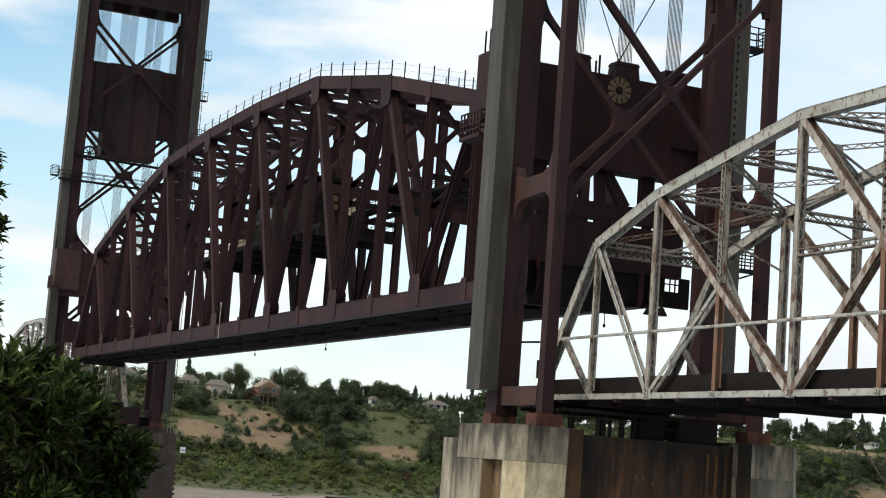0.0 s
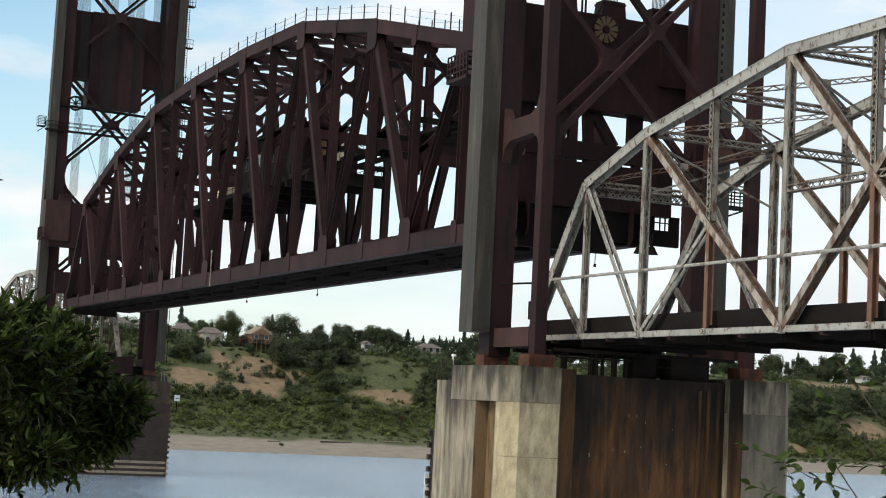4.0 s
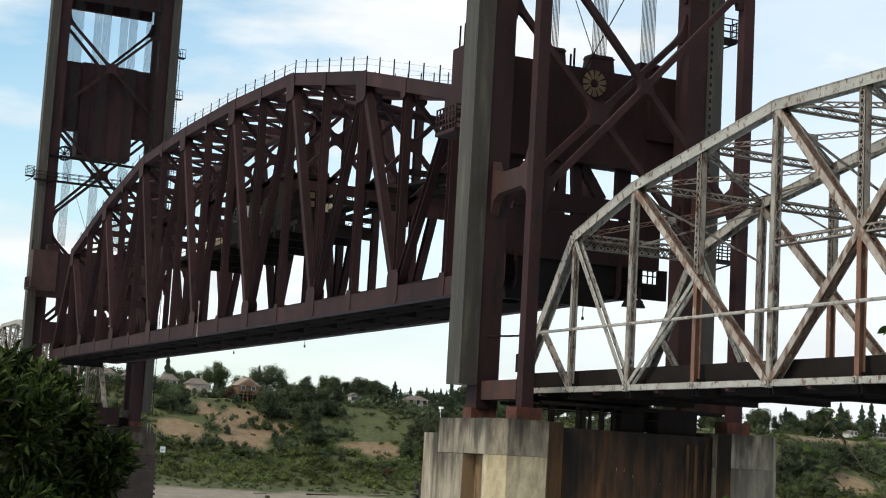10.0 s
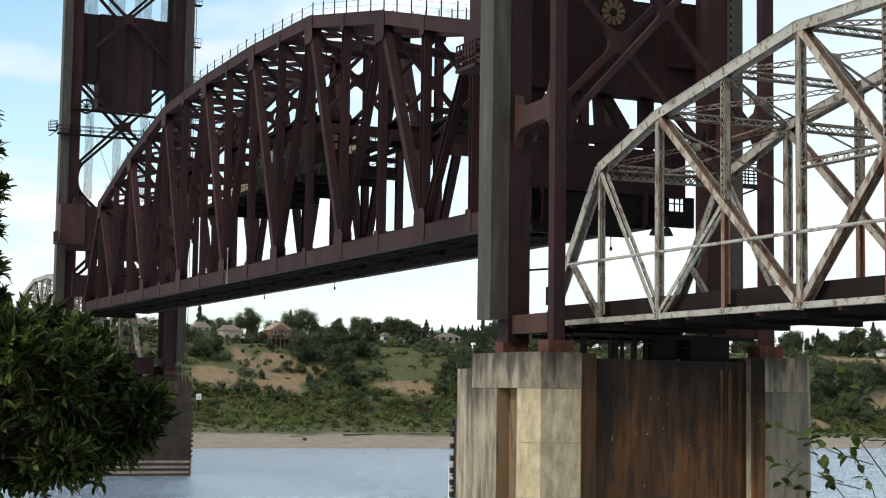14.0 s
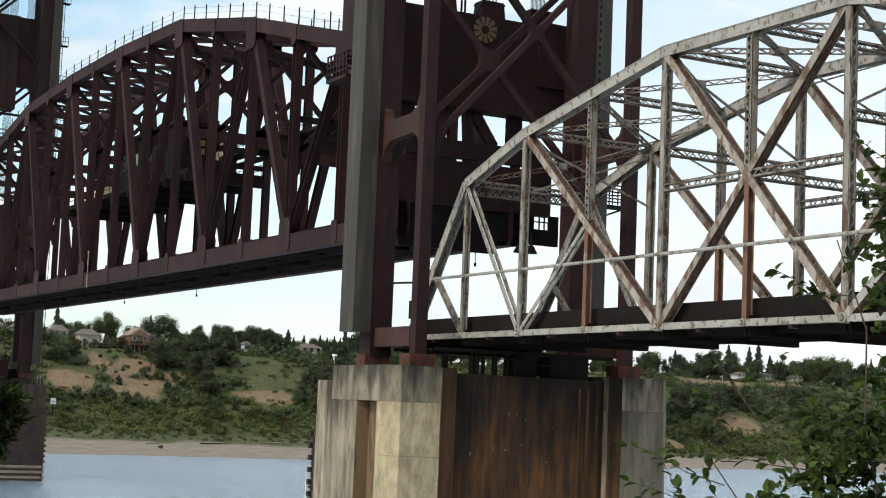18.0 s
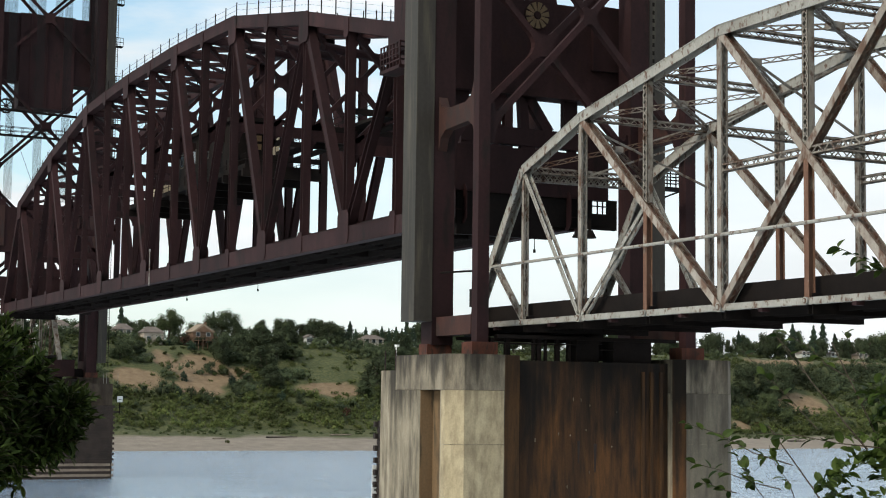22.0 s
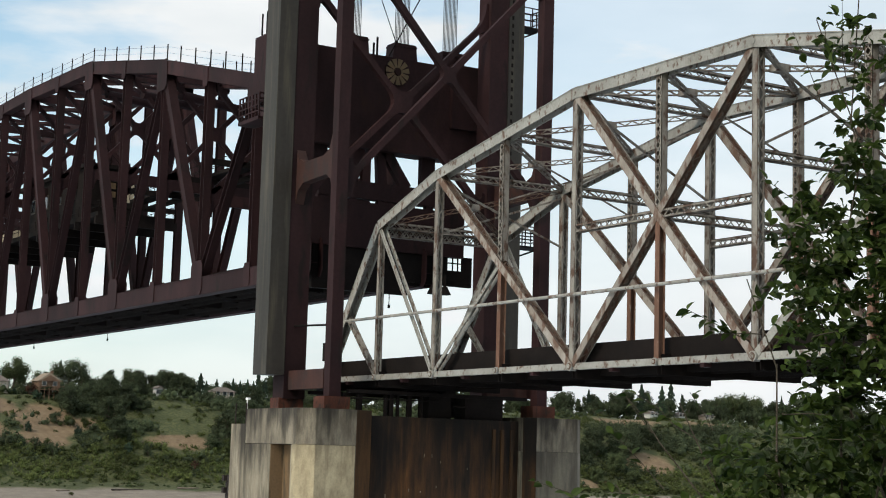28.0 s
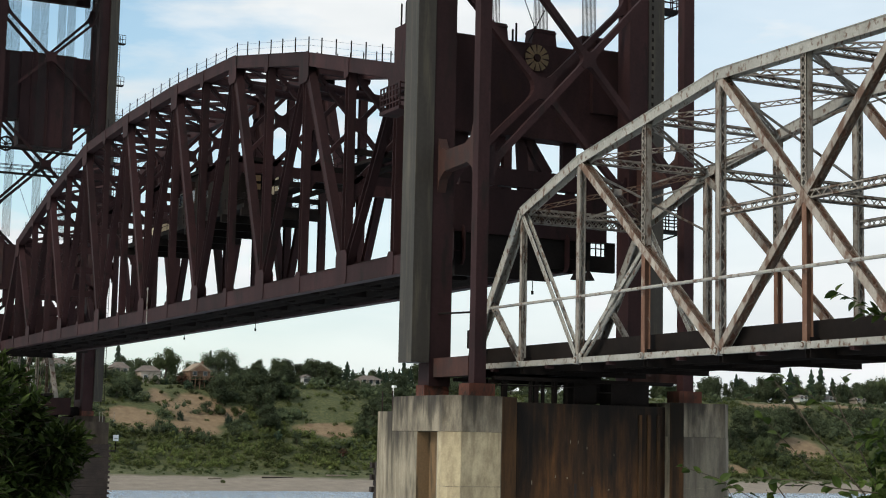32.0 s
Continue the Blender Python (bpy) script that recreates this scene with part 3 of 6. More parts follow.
        part("lime_fleck", box(B(), (x - w, min(y, y + d * 0.015), z - h), (x + w, max(y, y + d * 0.015), z)), CONCRETE, wall)
    for x, z, w, h in ((58.1, 6.8, 0.3, 1.1), (58.55, 6.9, 0.16, 1.9), (57.3, 6.7, 0.4, 0.35), (54.6, 6.6, 0.35, 0.4), (57.6, 10.6, 0.1, 1.5), (58.9, 10.4, 0.12, 1.9)):
        bm = prism(B(), [(x - w, min(y, y + d * 0.02)), (x + w, min(y, y + d * 0.02)), (x + w, max(y, y + d * 0.02)), (x - w, max(y, y + d * 0.02))], z - h, z)
        for v in bm.verts:
            if v.co.z < z - h / 2:
                v.co.x = x + (v.co.x - x) * 0.35
        part("drip_stain", bm, TIMBER, wall)
    def slab(name, xa, xb, ya, yb, za, zb, mat, parent, label=""):
        return part(name, box(B(), (xa, min(m(ya), m(yb)), za), (xb, max(m(ya), m(yb)), zb)), mat, parent, label)

    grill = slab("bearing_grillage", 51.5, 2 * CX - 51.5, 94.9, 95.4, 17.36, 17.6, DARK, pier, "black steel bearing grillage")
    slab("cross_girder", 51.5, 2 * CX - 51.5, 100.4, 101.0, 17.36, 17.6, DARK, grill)
    for x, w in ((51.15, 0.2), (52.35, 0.35), (54.35, 0.14), (54.75, 0.3), (55.3, 0.12), (56.2, 0.3), (57.15, 0.1)):
        slab("stool", x - w / 2, x + w / 2, 95.0, 95.3, 15.92, 17.36, DARK, grill)
    for xa, xb in ((57.65, 59.45), (60.6, 63.7)):
        slab("pedestal", xa, xb, 95.0, 96.4, 15.92, 17.36, DARK, grill)
        slab("pedestal", xa + 3.9, min(66.6, xb + 3.3), 100.3, 101.0, 16.22, 17.36, DARK, grill)
    part("pipe", tube(B(), (51.6, m(94.8), 17.0), (58.4, m(94.8), 17.05), 0.05), DARK, grill)
    part("pipe", tube(B(), (59.4, m(94.8), 16.75), (60.7, m(94.8), 16.75), 0.05), DARK, grill)
    return pier


def build_fender(far):
    m = lambda y: mirrored(y, far)
    group = "pier fenders"
    ya, yb = sorted((m(104.4), m(109.0 if far else 105.3)))
    half = 12.2 if far else 10.95
    f = thing("pier_fender", (CX, (ya + yb) / 2, 0), "dark creosoted timber crib fender round the pier, pale near the waterline", "fender", group)
    n = 30
    for i in range(n):
        z = -0.9 + i * 0.42
        over = 0.28 if i % 2 else 0.0
        mat = TIMBER_PALE if z in () or (0.0 < z < 2.6 and i % 2 == 1) else TIMBER
        bm = B()
        yy = yb if not far else ya
        for y in (ya, yb):
            box(bm, (CX - half - over, y - 0.17, z), (CX + half + over, y + 0.17, z + 0.38))
        part("timber", bm, mat, f)
    for s in (-1, 1):
        for k in range(6):
            y = ya + (yb - ya) * k / 5
            part("fender_post", tube(B(), (CX + s * (half - 0.2), y, -4), (CX + s * (half - 0.2), y, 11.7), 0.2), TIMBER, f)


for far in (False, True):
    pier = build_pier(far)
    if far:
        pier.location.x += EAST
        pier.scale.x = WIDER
    build_fender(far)

# ---------------------------------------------------------------- the raised lift span
PANEL, Y0, ZB = 9.83, 105.84, 26.81
RISE = {1: 15.61, 3: 20.61, 5: 24.24, 7: 24.99, 9: 24.99, 11: 24.24, 13: 20.61, 15: 15.61}
for k in range(2, 15, 2):
    RISE[k] = (RISE[k - 1] + RISE[k + 1]) / 2


def low(k, s):
    return Vector((CX + s * HALF, Y0 + PANEL * k, ZB))


def top(k, s):
    return Vector((CX + s * HALF, Y0 + PANEL * k, ZB + RISE[k]))


def build_lift_span():
    span = thing("lift_span", (CX, MID, ZB), "raised riveted truss lift span of weathered brown steel", "lift bridge")
    X, Z, Y = Vector((1, 0, 0)), Vector((0, 0, 1)), Vector((0, 1, 0))
    for s in (-1, 1):
        for k in range(16):
            part("bottom_chord", ubox(B(), low(k, s), low(k + 1, s), 0.85, 1.5), RUST, span)
        for k in range(1, 15):
            part("top_chord", ubox(B(), top(k, s), top(k + 1, s), 0.9, 1.25), RUST, span)
        for a, b in ((0, 1), (16, 15)):
            part("end_post", ubox(B(), low(a, s), top(b, s), 0.9, 1.1), RUST, span)
        for k in range(1, 16):
            w = 0.72 if k % 2 == 0 else 0.62
            part("vertical", hbeam(B(), low(k, s) + Z * 0.5, top(k, s) - Z * 0.5, w, 0.72, (0, 1, 0), 0.06), RUST, span)
        for k in range(1, 16, 2):
            for e in (k - 1, k + 1):
                if 0 < e < 16:
                    if e < k:
                        part("diagonal", ubox(B(), top(k, s) - Z * 0.4, low(e, s) + Z * 0.4, 0.72, 0.8), RUST, span)
                    else:
                        part("diagonal", hbeam(B(), top(k, s) - Z * 0.4, low(e, s) + Z * 0.4, 0.76, 0.7, (0, 0, 1), 0.06), RUST, span)
        for k in range(0, 17):
            big = k % 2 == 0
            for o in (-1, 1):
                part("gusset_plate", plate(B(), low(k, s) + X * (s * 0 + o * 0.475) + Z * (0.7 if big else 0.2), X, Z, 2.3 if big else 1.1, 2.9 if big else 1.9, 0.04), RUST, span)
        for k in range(1, 16, 1):
            big = k % 2 == 1
            for o in (-1, 1):
                part("gusset_plate", plate(B(), top(k, s) + X * o * 0.5 - Z * (0.85 if big else 0.3), X, Z, 2.3 if big else 1.0, 2.8 if big else 1.7, 0.04), RUST, span)
        # walkway posts and lines over the top chord
        for k in range(1, 15):
            for f in (0.02, 0.36, 0.7):
                p = top(k, s).lerp(top(k + 1, s), f) + Z * 0.6
                part("rail_post", beam(B(), p, p + Z * 1.5, 0.09, 0.09), DARK, span)
            for h in (0.7, 1.25):
                p, q = top(k, s) + Z * (0.6 + h), top(k + 1, s) + Z * (0.6 + h)
                part("hand_line", beam(B(), p, q, 0.018, 0.018), CABLE, span)
    # floor; the shade beneath it is put into the near-black colour
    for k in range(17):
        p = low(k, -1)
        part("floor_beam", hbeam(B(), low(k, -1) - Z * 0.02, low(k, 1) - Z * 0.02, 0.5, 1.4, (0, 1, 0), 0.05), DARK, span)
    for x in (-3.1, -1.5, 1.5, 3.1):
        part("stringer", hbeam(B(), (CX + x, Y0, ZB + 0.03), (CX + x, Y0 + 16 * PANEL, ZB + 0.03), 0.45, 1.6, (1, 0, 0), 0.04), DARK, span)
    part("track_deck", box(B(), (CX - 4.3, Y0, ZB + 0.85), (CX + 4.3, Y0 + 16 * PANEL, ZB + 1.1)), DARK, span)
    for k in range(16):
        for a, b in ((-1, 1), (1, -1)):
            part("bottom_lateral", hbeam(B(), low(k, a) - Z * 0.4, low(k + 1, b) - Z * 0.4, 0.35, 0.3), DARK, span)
    # cross frames: a top strut, one large X and a deep strut under it, with swept gussets
    for k in range(1, 16):
        y = low(k, 1).y
        za = top(k, 1).z - 0.75
        zb = za - (9.65 if RISE[k] > 17 else 7.2)
        zc, w, h = (za + zb) / 2, HALF - 0.3, (za - zb) / 2
        part("top_strut", beam(B(), top(k, -1) - Z * 0.25, top(k, 1) - Z * 0.25, 0.5, 0.85, (0, 1, 0)), RUST, span)
        part("sway_strut", beam(B(), (CX - w, y, zb - 0.3), (CX + w, y, zb - 0.3), 0.45, 0.95, (0, 1, 0)), RUST, span)
        for s in (-1, 1):
            for e in (-1, 1):
                part("sway_brace", beam(B(), (CX, y, zc), (CX + s * w, y, zc + e * h), 0.4, 0.42, (0, 1, 0)), RUST, span)
            part("sway_gusset", throat(B(), (CX + s * w, zb - 0.3), sorted(((0, 1), (0, -1), (-s, 0), (-s * w, h)), key=lambda v: math.atan2(v[1], v[0])), y - 0.2, y + 0.2, 1.5, 0.55), RUST, span)
        part("sway_gusset", throat(B(), (CX, zc), sorted(((w, h), (-w, h), (-w, -h), (w, -h)), key=lambda v: math.atan2(v[1], v[0])), y - 0.22, y + 0.22, 1.0, 0.42), RUST, span)
    for k in range(1, 15):
        for a, b in ((-1, 1), (1, -1)):
            part("top_lateral", beam(B(), top(k, a) - Z * 0.15, top(k + 1, b) - Z * 0.15, 0.36, 0.3), RUST, span)
        part("top_strut", beam(B(), top(k, -1).lerp(top(k + 1, -1), 0.5) - Z * 0.1, top(k, 1).lerp(top(k + 1, 1), 0.5) - Z * 0.1, 0.3, 0.3, (0, 1, 0)), RUST, span)
    # lifting girders and end girders
    for far in (False, True):
        m = lambda y: mirrored(y, far)
        ya, yb = sorted((m(104.6), m(106.4)))
        bm = B()
        g = part("lifting_girder", box(bm, (49.9, ya, 35.9), (2 * CX - 49.9, yb, 43.1)), RUST_DEEP, span, "deep plate lifting girder")
        for s in (-1, 1):
            part("girder_end", box(B(), (CX + s * 7.8 - 1.8, min(m(104.2), m(106.6)), 36.8 if far else 38.3), (CX + s * 7.8 + (2.15 if far else 1.8), max(m(104.2), m(106.6)), 43.3)), RUST_RED if far else RUST, g, "reddish box end")
            part("side_platform", box(B(), (CX + s * 9.5 - 0.7, min(m(104.3), m(107.7)), 36.85), (CX + s * 9.5 + 0.7, max(m(104.3), m(107.7)), 37.1)), RUST, g)
            for z in (37.5, 37.95, 38.4, 38.8):
                part("guard_rail", beam(B(), (CX + s * 10.15, m(104.3), z), (CX + s * 10.15, m(107.6), z), 0.09, 0.09), RUST, g)
                part("guard_rail", beam(B(), (CX + s * 9.0, m(104.35), z), (CX + s * 10.15, m(104.35), z), 0.09, 0.09), RUST, g)
            for i in range(7):
                y = m(104.3 + 0.55 * i)
                part("guard_post", beam(B(), (CX + s * 10.15, y, 37.1), (CX + s * 10.15, y, 38.85), 0.1, 0.1), RUST, g)
            for y in (104.7, 105.5):
                part("guard_post", beam(B(), (CX + s * 9.6, m(y), 43.3), (CX + s * 9.6, m(y), 44.9), 0.1, 0.1), DARK, g)
        ends = sorted((m(105.2), m(105.9)))
        eg = part("end_girder", box(B(), (CX - 7.2, ends[0], 28.5), (CX + 8.0, ends[1], 31.95)), RUST, span, "deep plate end girder")
        part("girder_top", box(B(), (CX - 4.7, ends[0], 32.2), (CX + 8.0, ends[1], 33.5)), RUST, eg)
        for xa, xb in ((-4.7, -1.5), (0.4, 1.6), (2.4, 3.6), (4.6, 5.2), (6.2, 8.0)):
            part("web", box(B(), (CX + xa, ends[0] + 0.1, 31.9), (CX + xb, ends[1] - 0.1, 32.25)), RUST, eg)
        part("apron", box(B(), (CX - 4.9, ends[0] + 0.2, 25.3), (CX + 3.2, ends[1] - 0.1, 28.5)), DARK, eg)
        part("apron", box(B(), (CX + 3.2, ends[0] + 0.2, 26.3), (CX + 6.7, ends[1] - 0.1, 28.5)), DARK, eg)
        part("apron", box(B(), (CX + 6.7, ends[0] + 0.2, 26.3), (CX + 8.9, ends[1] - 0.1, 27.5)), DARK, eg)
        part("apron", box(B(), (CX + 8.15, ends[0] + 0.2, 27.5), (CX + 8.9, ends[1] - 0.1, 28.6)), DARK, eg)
        part("mullion", box(B(), (CX + 7.2, ends[0] + 0.3, 27.3), (CX + 7.28, ends[1] - 0.3, 28.6)), DARK, eg)
        part("mullion", box(B(), (CX + 7.66, ends[0] + 0.3, 27.3), (CX + 7.74, ends[1] - 0.3, 28.6)), DARK, eg)
        part("transom", box(B(), (CX + 6.6, ends[0] + 0.3, 28.05), (CX + 8.2, ends[1] - 0.3, 28.13)), DARK, eg)
        for xa, xb, w in ((-4.6, -4.6, 1.2), (-2.2, -1.6, 1.6), (0.75, 0.55, 0.75), (2.9, 0.9, 0.8), (4.7, 4.7, 1.2)):
            part("end_post", beam(B(), (CX + xa, m(105.6), 33.4), (CX + xb, m(105.6), 36.2), w, 0.5), RUST, span)
        for j, x in enumerate((-6.4, -2.1, 2.1, 6.4)):
            bm = box(B(), (CX + x - 1.05, min(m(104.9), m(106.1)), 43.12), (CX + x + 1.05, max(m(104.9), m(106.1)), 44.4))
            for v in bm.verts:
                v.co.x = CX + x + (v.co.x - CX - x) * (0.88 if v.co.z > 43.8 else 1.04)
            box(bm, (CX + x - 1.0, min(m(104.82), m(106.18)), 44.12), (CX + x + 1.0, max(m(104.82), m(106.18)), 44.26))
            part("rope_block", bm, RUST, span)
    # the ring of the yellow fan on the near girder
    wx, wy, wz = 59.8, 104.5, 42.0
    fan = part("indicator_wheel", tube(B(), (wx, wy + 0.1, wz), (wx, wy - 0.05, wz), 1.02, None, 24), RUST_DEEP, span, "yellow petalled wheel on a dark disc")
    for i in range(11):
        a = 2 * math.pi * i / 11 + 0.2
        d, c = Vector((math.cos(a), 0, math.sin(a))), Vector((wx, wy - 0.09, wz))
        bm = beam(B(), c + d * 0.32, c + d * 1.0, 0.06, 0.4, (0, 1, 0))
        for v in bm.verts:
            if (v.co - c).length < 0.6:
                v.co = c + d * 0.32 + (v.co - c - d * 0.32) * 0.45
        part("petal", bm, YELLOW, fan)
    part("hub", tube(B(), (wx, wy - 0.05, wz), (wx, wy - 0.2, wz), 0.26, None, 16), RUST_DEEP, fan)
    return span


lift = build_lift_span()

# ---------------------------------------------------------------- towers
ROPE_X = (-6.4, -2.1, 2.1, 6.4)


def build_tower(far):
    m = lambda y: mirrored(y, far)
    tower = thing("lift_tower", (CX, m(98.5), 16.2), "tall weathered brown steel lift tower on its concrete pier", "bridge tower", "lift towers")
    TOP = 92.0
    Z = Vector((0, 0, 1))
    for s in (-1, 1):
        def bx(xa, xb, ya, yb, za, zb):
            xs, ys = sorted((CX + s * xa, CX + s * xb)), sorted((m(ya), m(yb)))
            return box(B(), (xs[0], ys[0], za), (xs[1], ys[1], zb))
        part("front_leg", bx(7.3, 8.94, 101.05, 102.7, 17.0, TOP), RUST, tower)
        g = part("guide_column", bx(8.97, 10.34, 101.0, 103.1, 18.6, TOP), GREY, tower, "grey-green guide column")
        if (s > 0) != far:
            for i in range(56):
                z = 33 + 0.62 * i
                part("hand_hole", bx(9.2, 9.38, 100.985, 101.02, z, z + 0.3), DARK, g)
        part("rear_leg", bx(7.84, 8.70, 94.8, 95.6, 17.0, TOP), RUST, tower)
        for ya, yb in ((101.2, 102.5), (94.5, 96.0)):
            part("shoe", bx(7.3, 9.2, ya, yb, 16.2, 17.05), SHOE_RED, tower, "red-brown cast shoe")
        part("base_strut", bx(7.7, 8.6, 95.9, 101.05, 17.6, 18.9), RUST_RED, tower)
        xs = CX + s * 8.28
        for z in (32.6, 50.9, 69.1, 87.4):
            prof = [(95.65, -1.75), (95.95, -1.0), (96.6, -0.6), (100.0, -0.75), (100.7, -1.2), (101.02, -2.1),
                    (101.02, 1.7), (100.6, 1.0), (99.9, 0.7), (97.0, 0.75), (96.2, 1.1), (95.65, 2.4)]
            bm = B()
            lo_r = [bm.verts.new((CX + s * 7.95, m(py), z + pz)) for py, pz in prof]
            hi_r = [bm.verts.new((CX + s * 8.6, m(py), z + pz)) for py, pz in prof]
            bm.faces.new(lo_r), bm.faces.new(hi_r[::-1])
            for i in range(len(prof)):
                k = (i + 1) % len(prof)
                bm.faces.new((lo_r[i], lo_r[k], hi_r[k], hi_r[i]))
            bmesh.ops.recalc_face_normals(bm, faces=bm.faces)
            part("side_strut", bm, RUST_RED, tower, "reddish flared strut")
    # bracing across the bridge, front and rear
    for y, off, xin, rise, reach in ((101.6, 0.2, 7.3, 7.3, 1.5), (95.2, 1.05, 7.65, 8.15, 0.8)):
        for zc in (38.75, 57.0, 75.2):
            c = Vector((CX, m(y), zc + off))
            for s in (-1, 1):
                for e in (-1, 1):
                    part("cross_brace", beam(B(), c, (CX + s * xin, m(y), zc + off + e * rise), 0.45, 0.44, (0, 1, 0)), RUST, tower)
                    part("brace_gusset", throat(B(), (CX + s * xin, zc + off + e * rise), sorted(((0, 1), (0, -1), (-s * xin, -e * rise)), key=lambda v: math.atan2(v[1], v[0])), m(y) - 0.24, m(y) + 0.24, 1.35, 0.44), RUST, tower)
            part("brace_gusset", throat(B(), (c.x, c.z), sorted(((xin, rise), (-xin, rise), (-xin, -rise), (xin, -rise)), key=lambda v: math.atan2(v[1], v[0])), m(y) - 0.26, m(y) + 0.26, reach, 0.44), RUST, tower)
    for y in (101.8, 95.2):
        part("top_strut", box(B(), (CX - 7.3, m(y) - 0.5, 86.3), (CX + 7.3, m(y) + 0.5, 91.4)), RUST, tower)
    # sheaves at the top carry the ropes
    for x in ROPE_X:
        wheel = part("sheave", tube(B(), (CX + x - 0.9, m(101), TOP + 1.6), (CX + x + 0.9, m(101), TOP + 1.6), 2.3, None, 32), DARK, tower)
    part("sheave_floor", box(B(), (CX - 10.3, min(m(94.5), m(105)), TOP - 0.6), (CX + 10.3, max(m(94.5), m(105)), TOP - 0.1)), DARK, tower)
    return tower


def build_counterweight(far):
    m = lambda y: mirrored(y, far)
    y0, y1 = sorted((m(97.2), m(100.4)))
    cw = thing("counterweight", (CX, m(98.8), 60), "dark brown steel-cased counterweight hanging in the tower", "counterweight", "counterweights")
    part("upper_block", box(B(), (CX - 7.2, y0, 64.7 if far else 65.2), (CX + 7.2, y1, 76.0 if far else 77.0)), RUST, cw)
    yc = sorted((m(97.0), m(100.7)))
    part("lower_block", box(B(), (CX - 4.3, yc[0], 60.4), (CX + 4.3, yc[1], 76.1 if far else 77.3)), RUST, cw)
    for x in (-2.6, 0.0, 2.6):
        ys = sorted((m(100.7), m(100.85)))
        part("rib", box(B(), (CX + x - 0.1, ys[0], 60.5), (CX + x + 0.1, ys[1], 76.0 if far else 77.2)), RUST, cw)
    return cw


def build_ropes(far):
    m = lambda y: mirrored(y, far)
    made = []
    for x in ROPE_X:
        for y, z in ((105.5, 44.4), (98.8, 76.1 if far else 77.1)):
            r = thing("hoist_ropes", (CX + x, m(y), z), "bundle of parallel steel hoist ropes", "rope", "hoist ropes")
            for i in range(11):
                xx = CX + x - 0.6 + i * 0.12
                part("rope", beam(B(), (xx, m(y), z), (xx, m(y), 92.2), 0.042, 0.042), CABLE, r)
            made.append(r)
    return made


for far in (False, True):
    built = [build_tower(far), build_counterweight(far)] + build_ropes(far)
    if far:
        for ob in built:
            ob.location.x += EAST + (WIDER - 1) * (ob.location.x - CX)
            ob.scale.x = WIDER

# ---------------------------------------------------------------- fixed spans
HP, YA, ZA = 7.37, 102.6, 18.46
TALL = {1: 10.21, 2: 12.69, 4: 15.4, 6: 15.4, 8: 12.69, 9: 10.21}
for j, (a, b) in {3: (2, 4), 5: (4, 6), 7: (6, 8)}.items():
    TALL[j] = (TALL[a] + TALL[b]) / 2


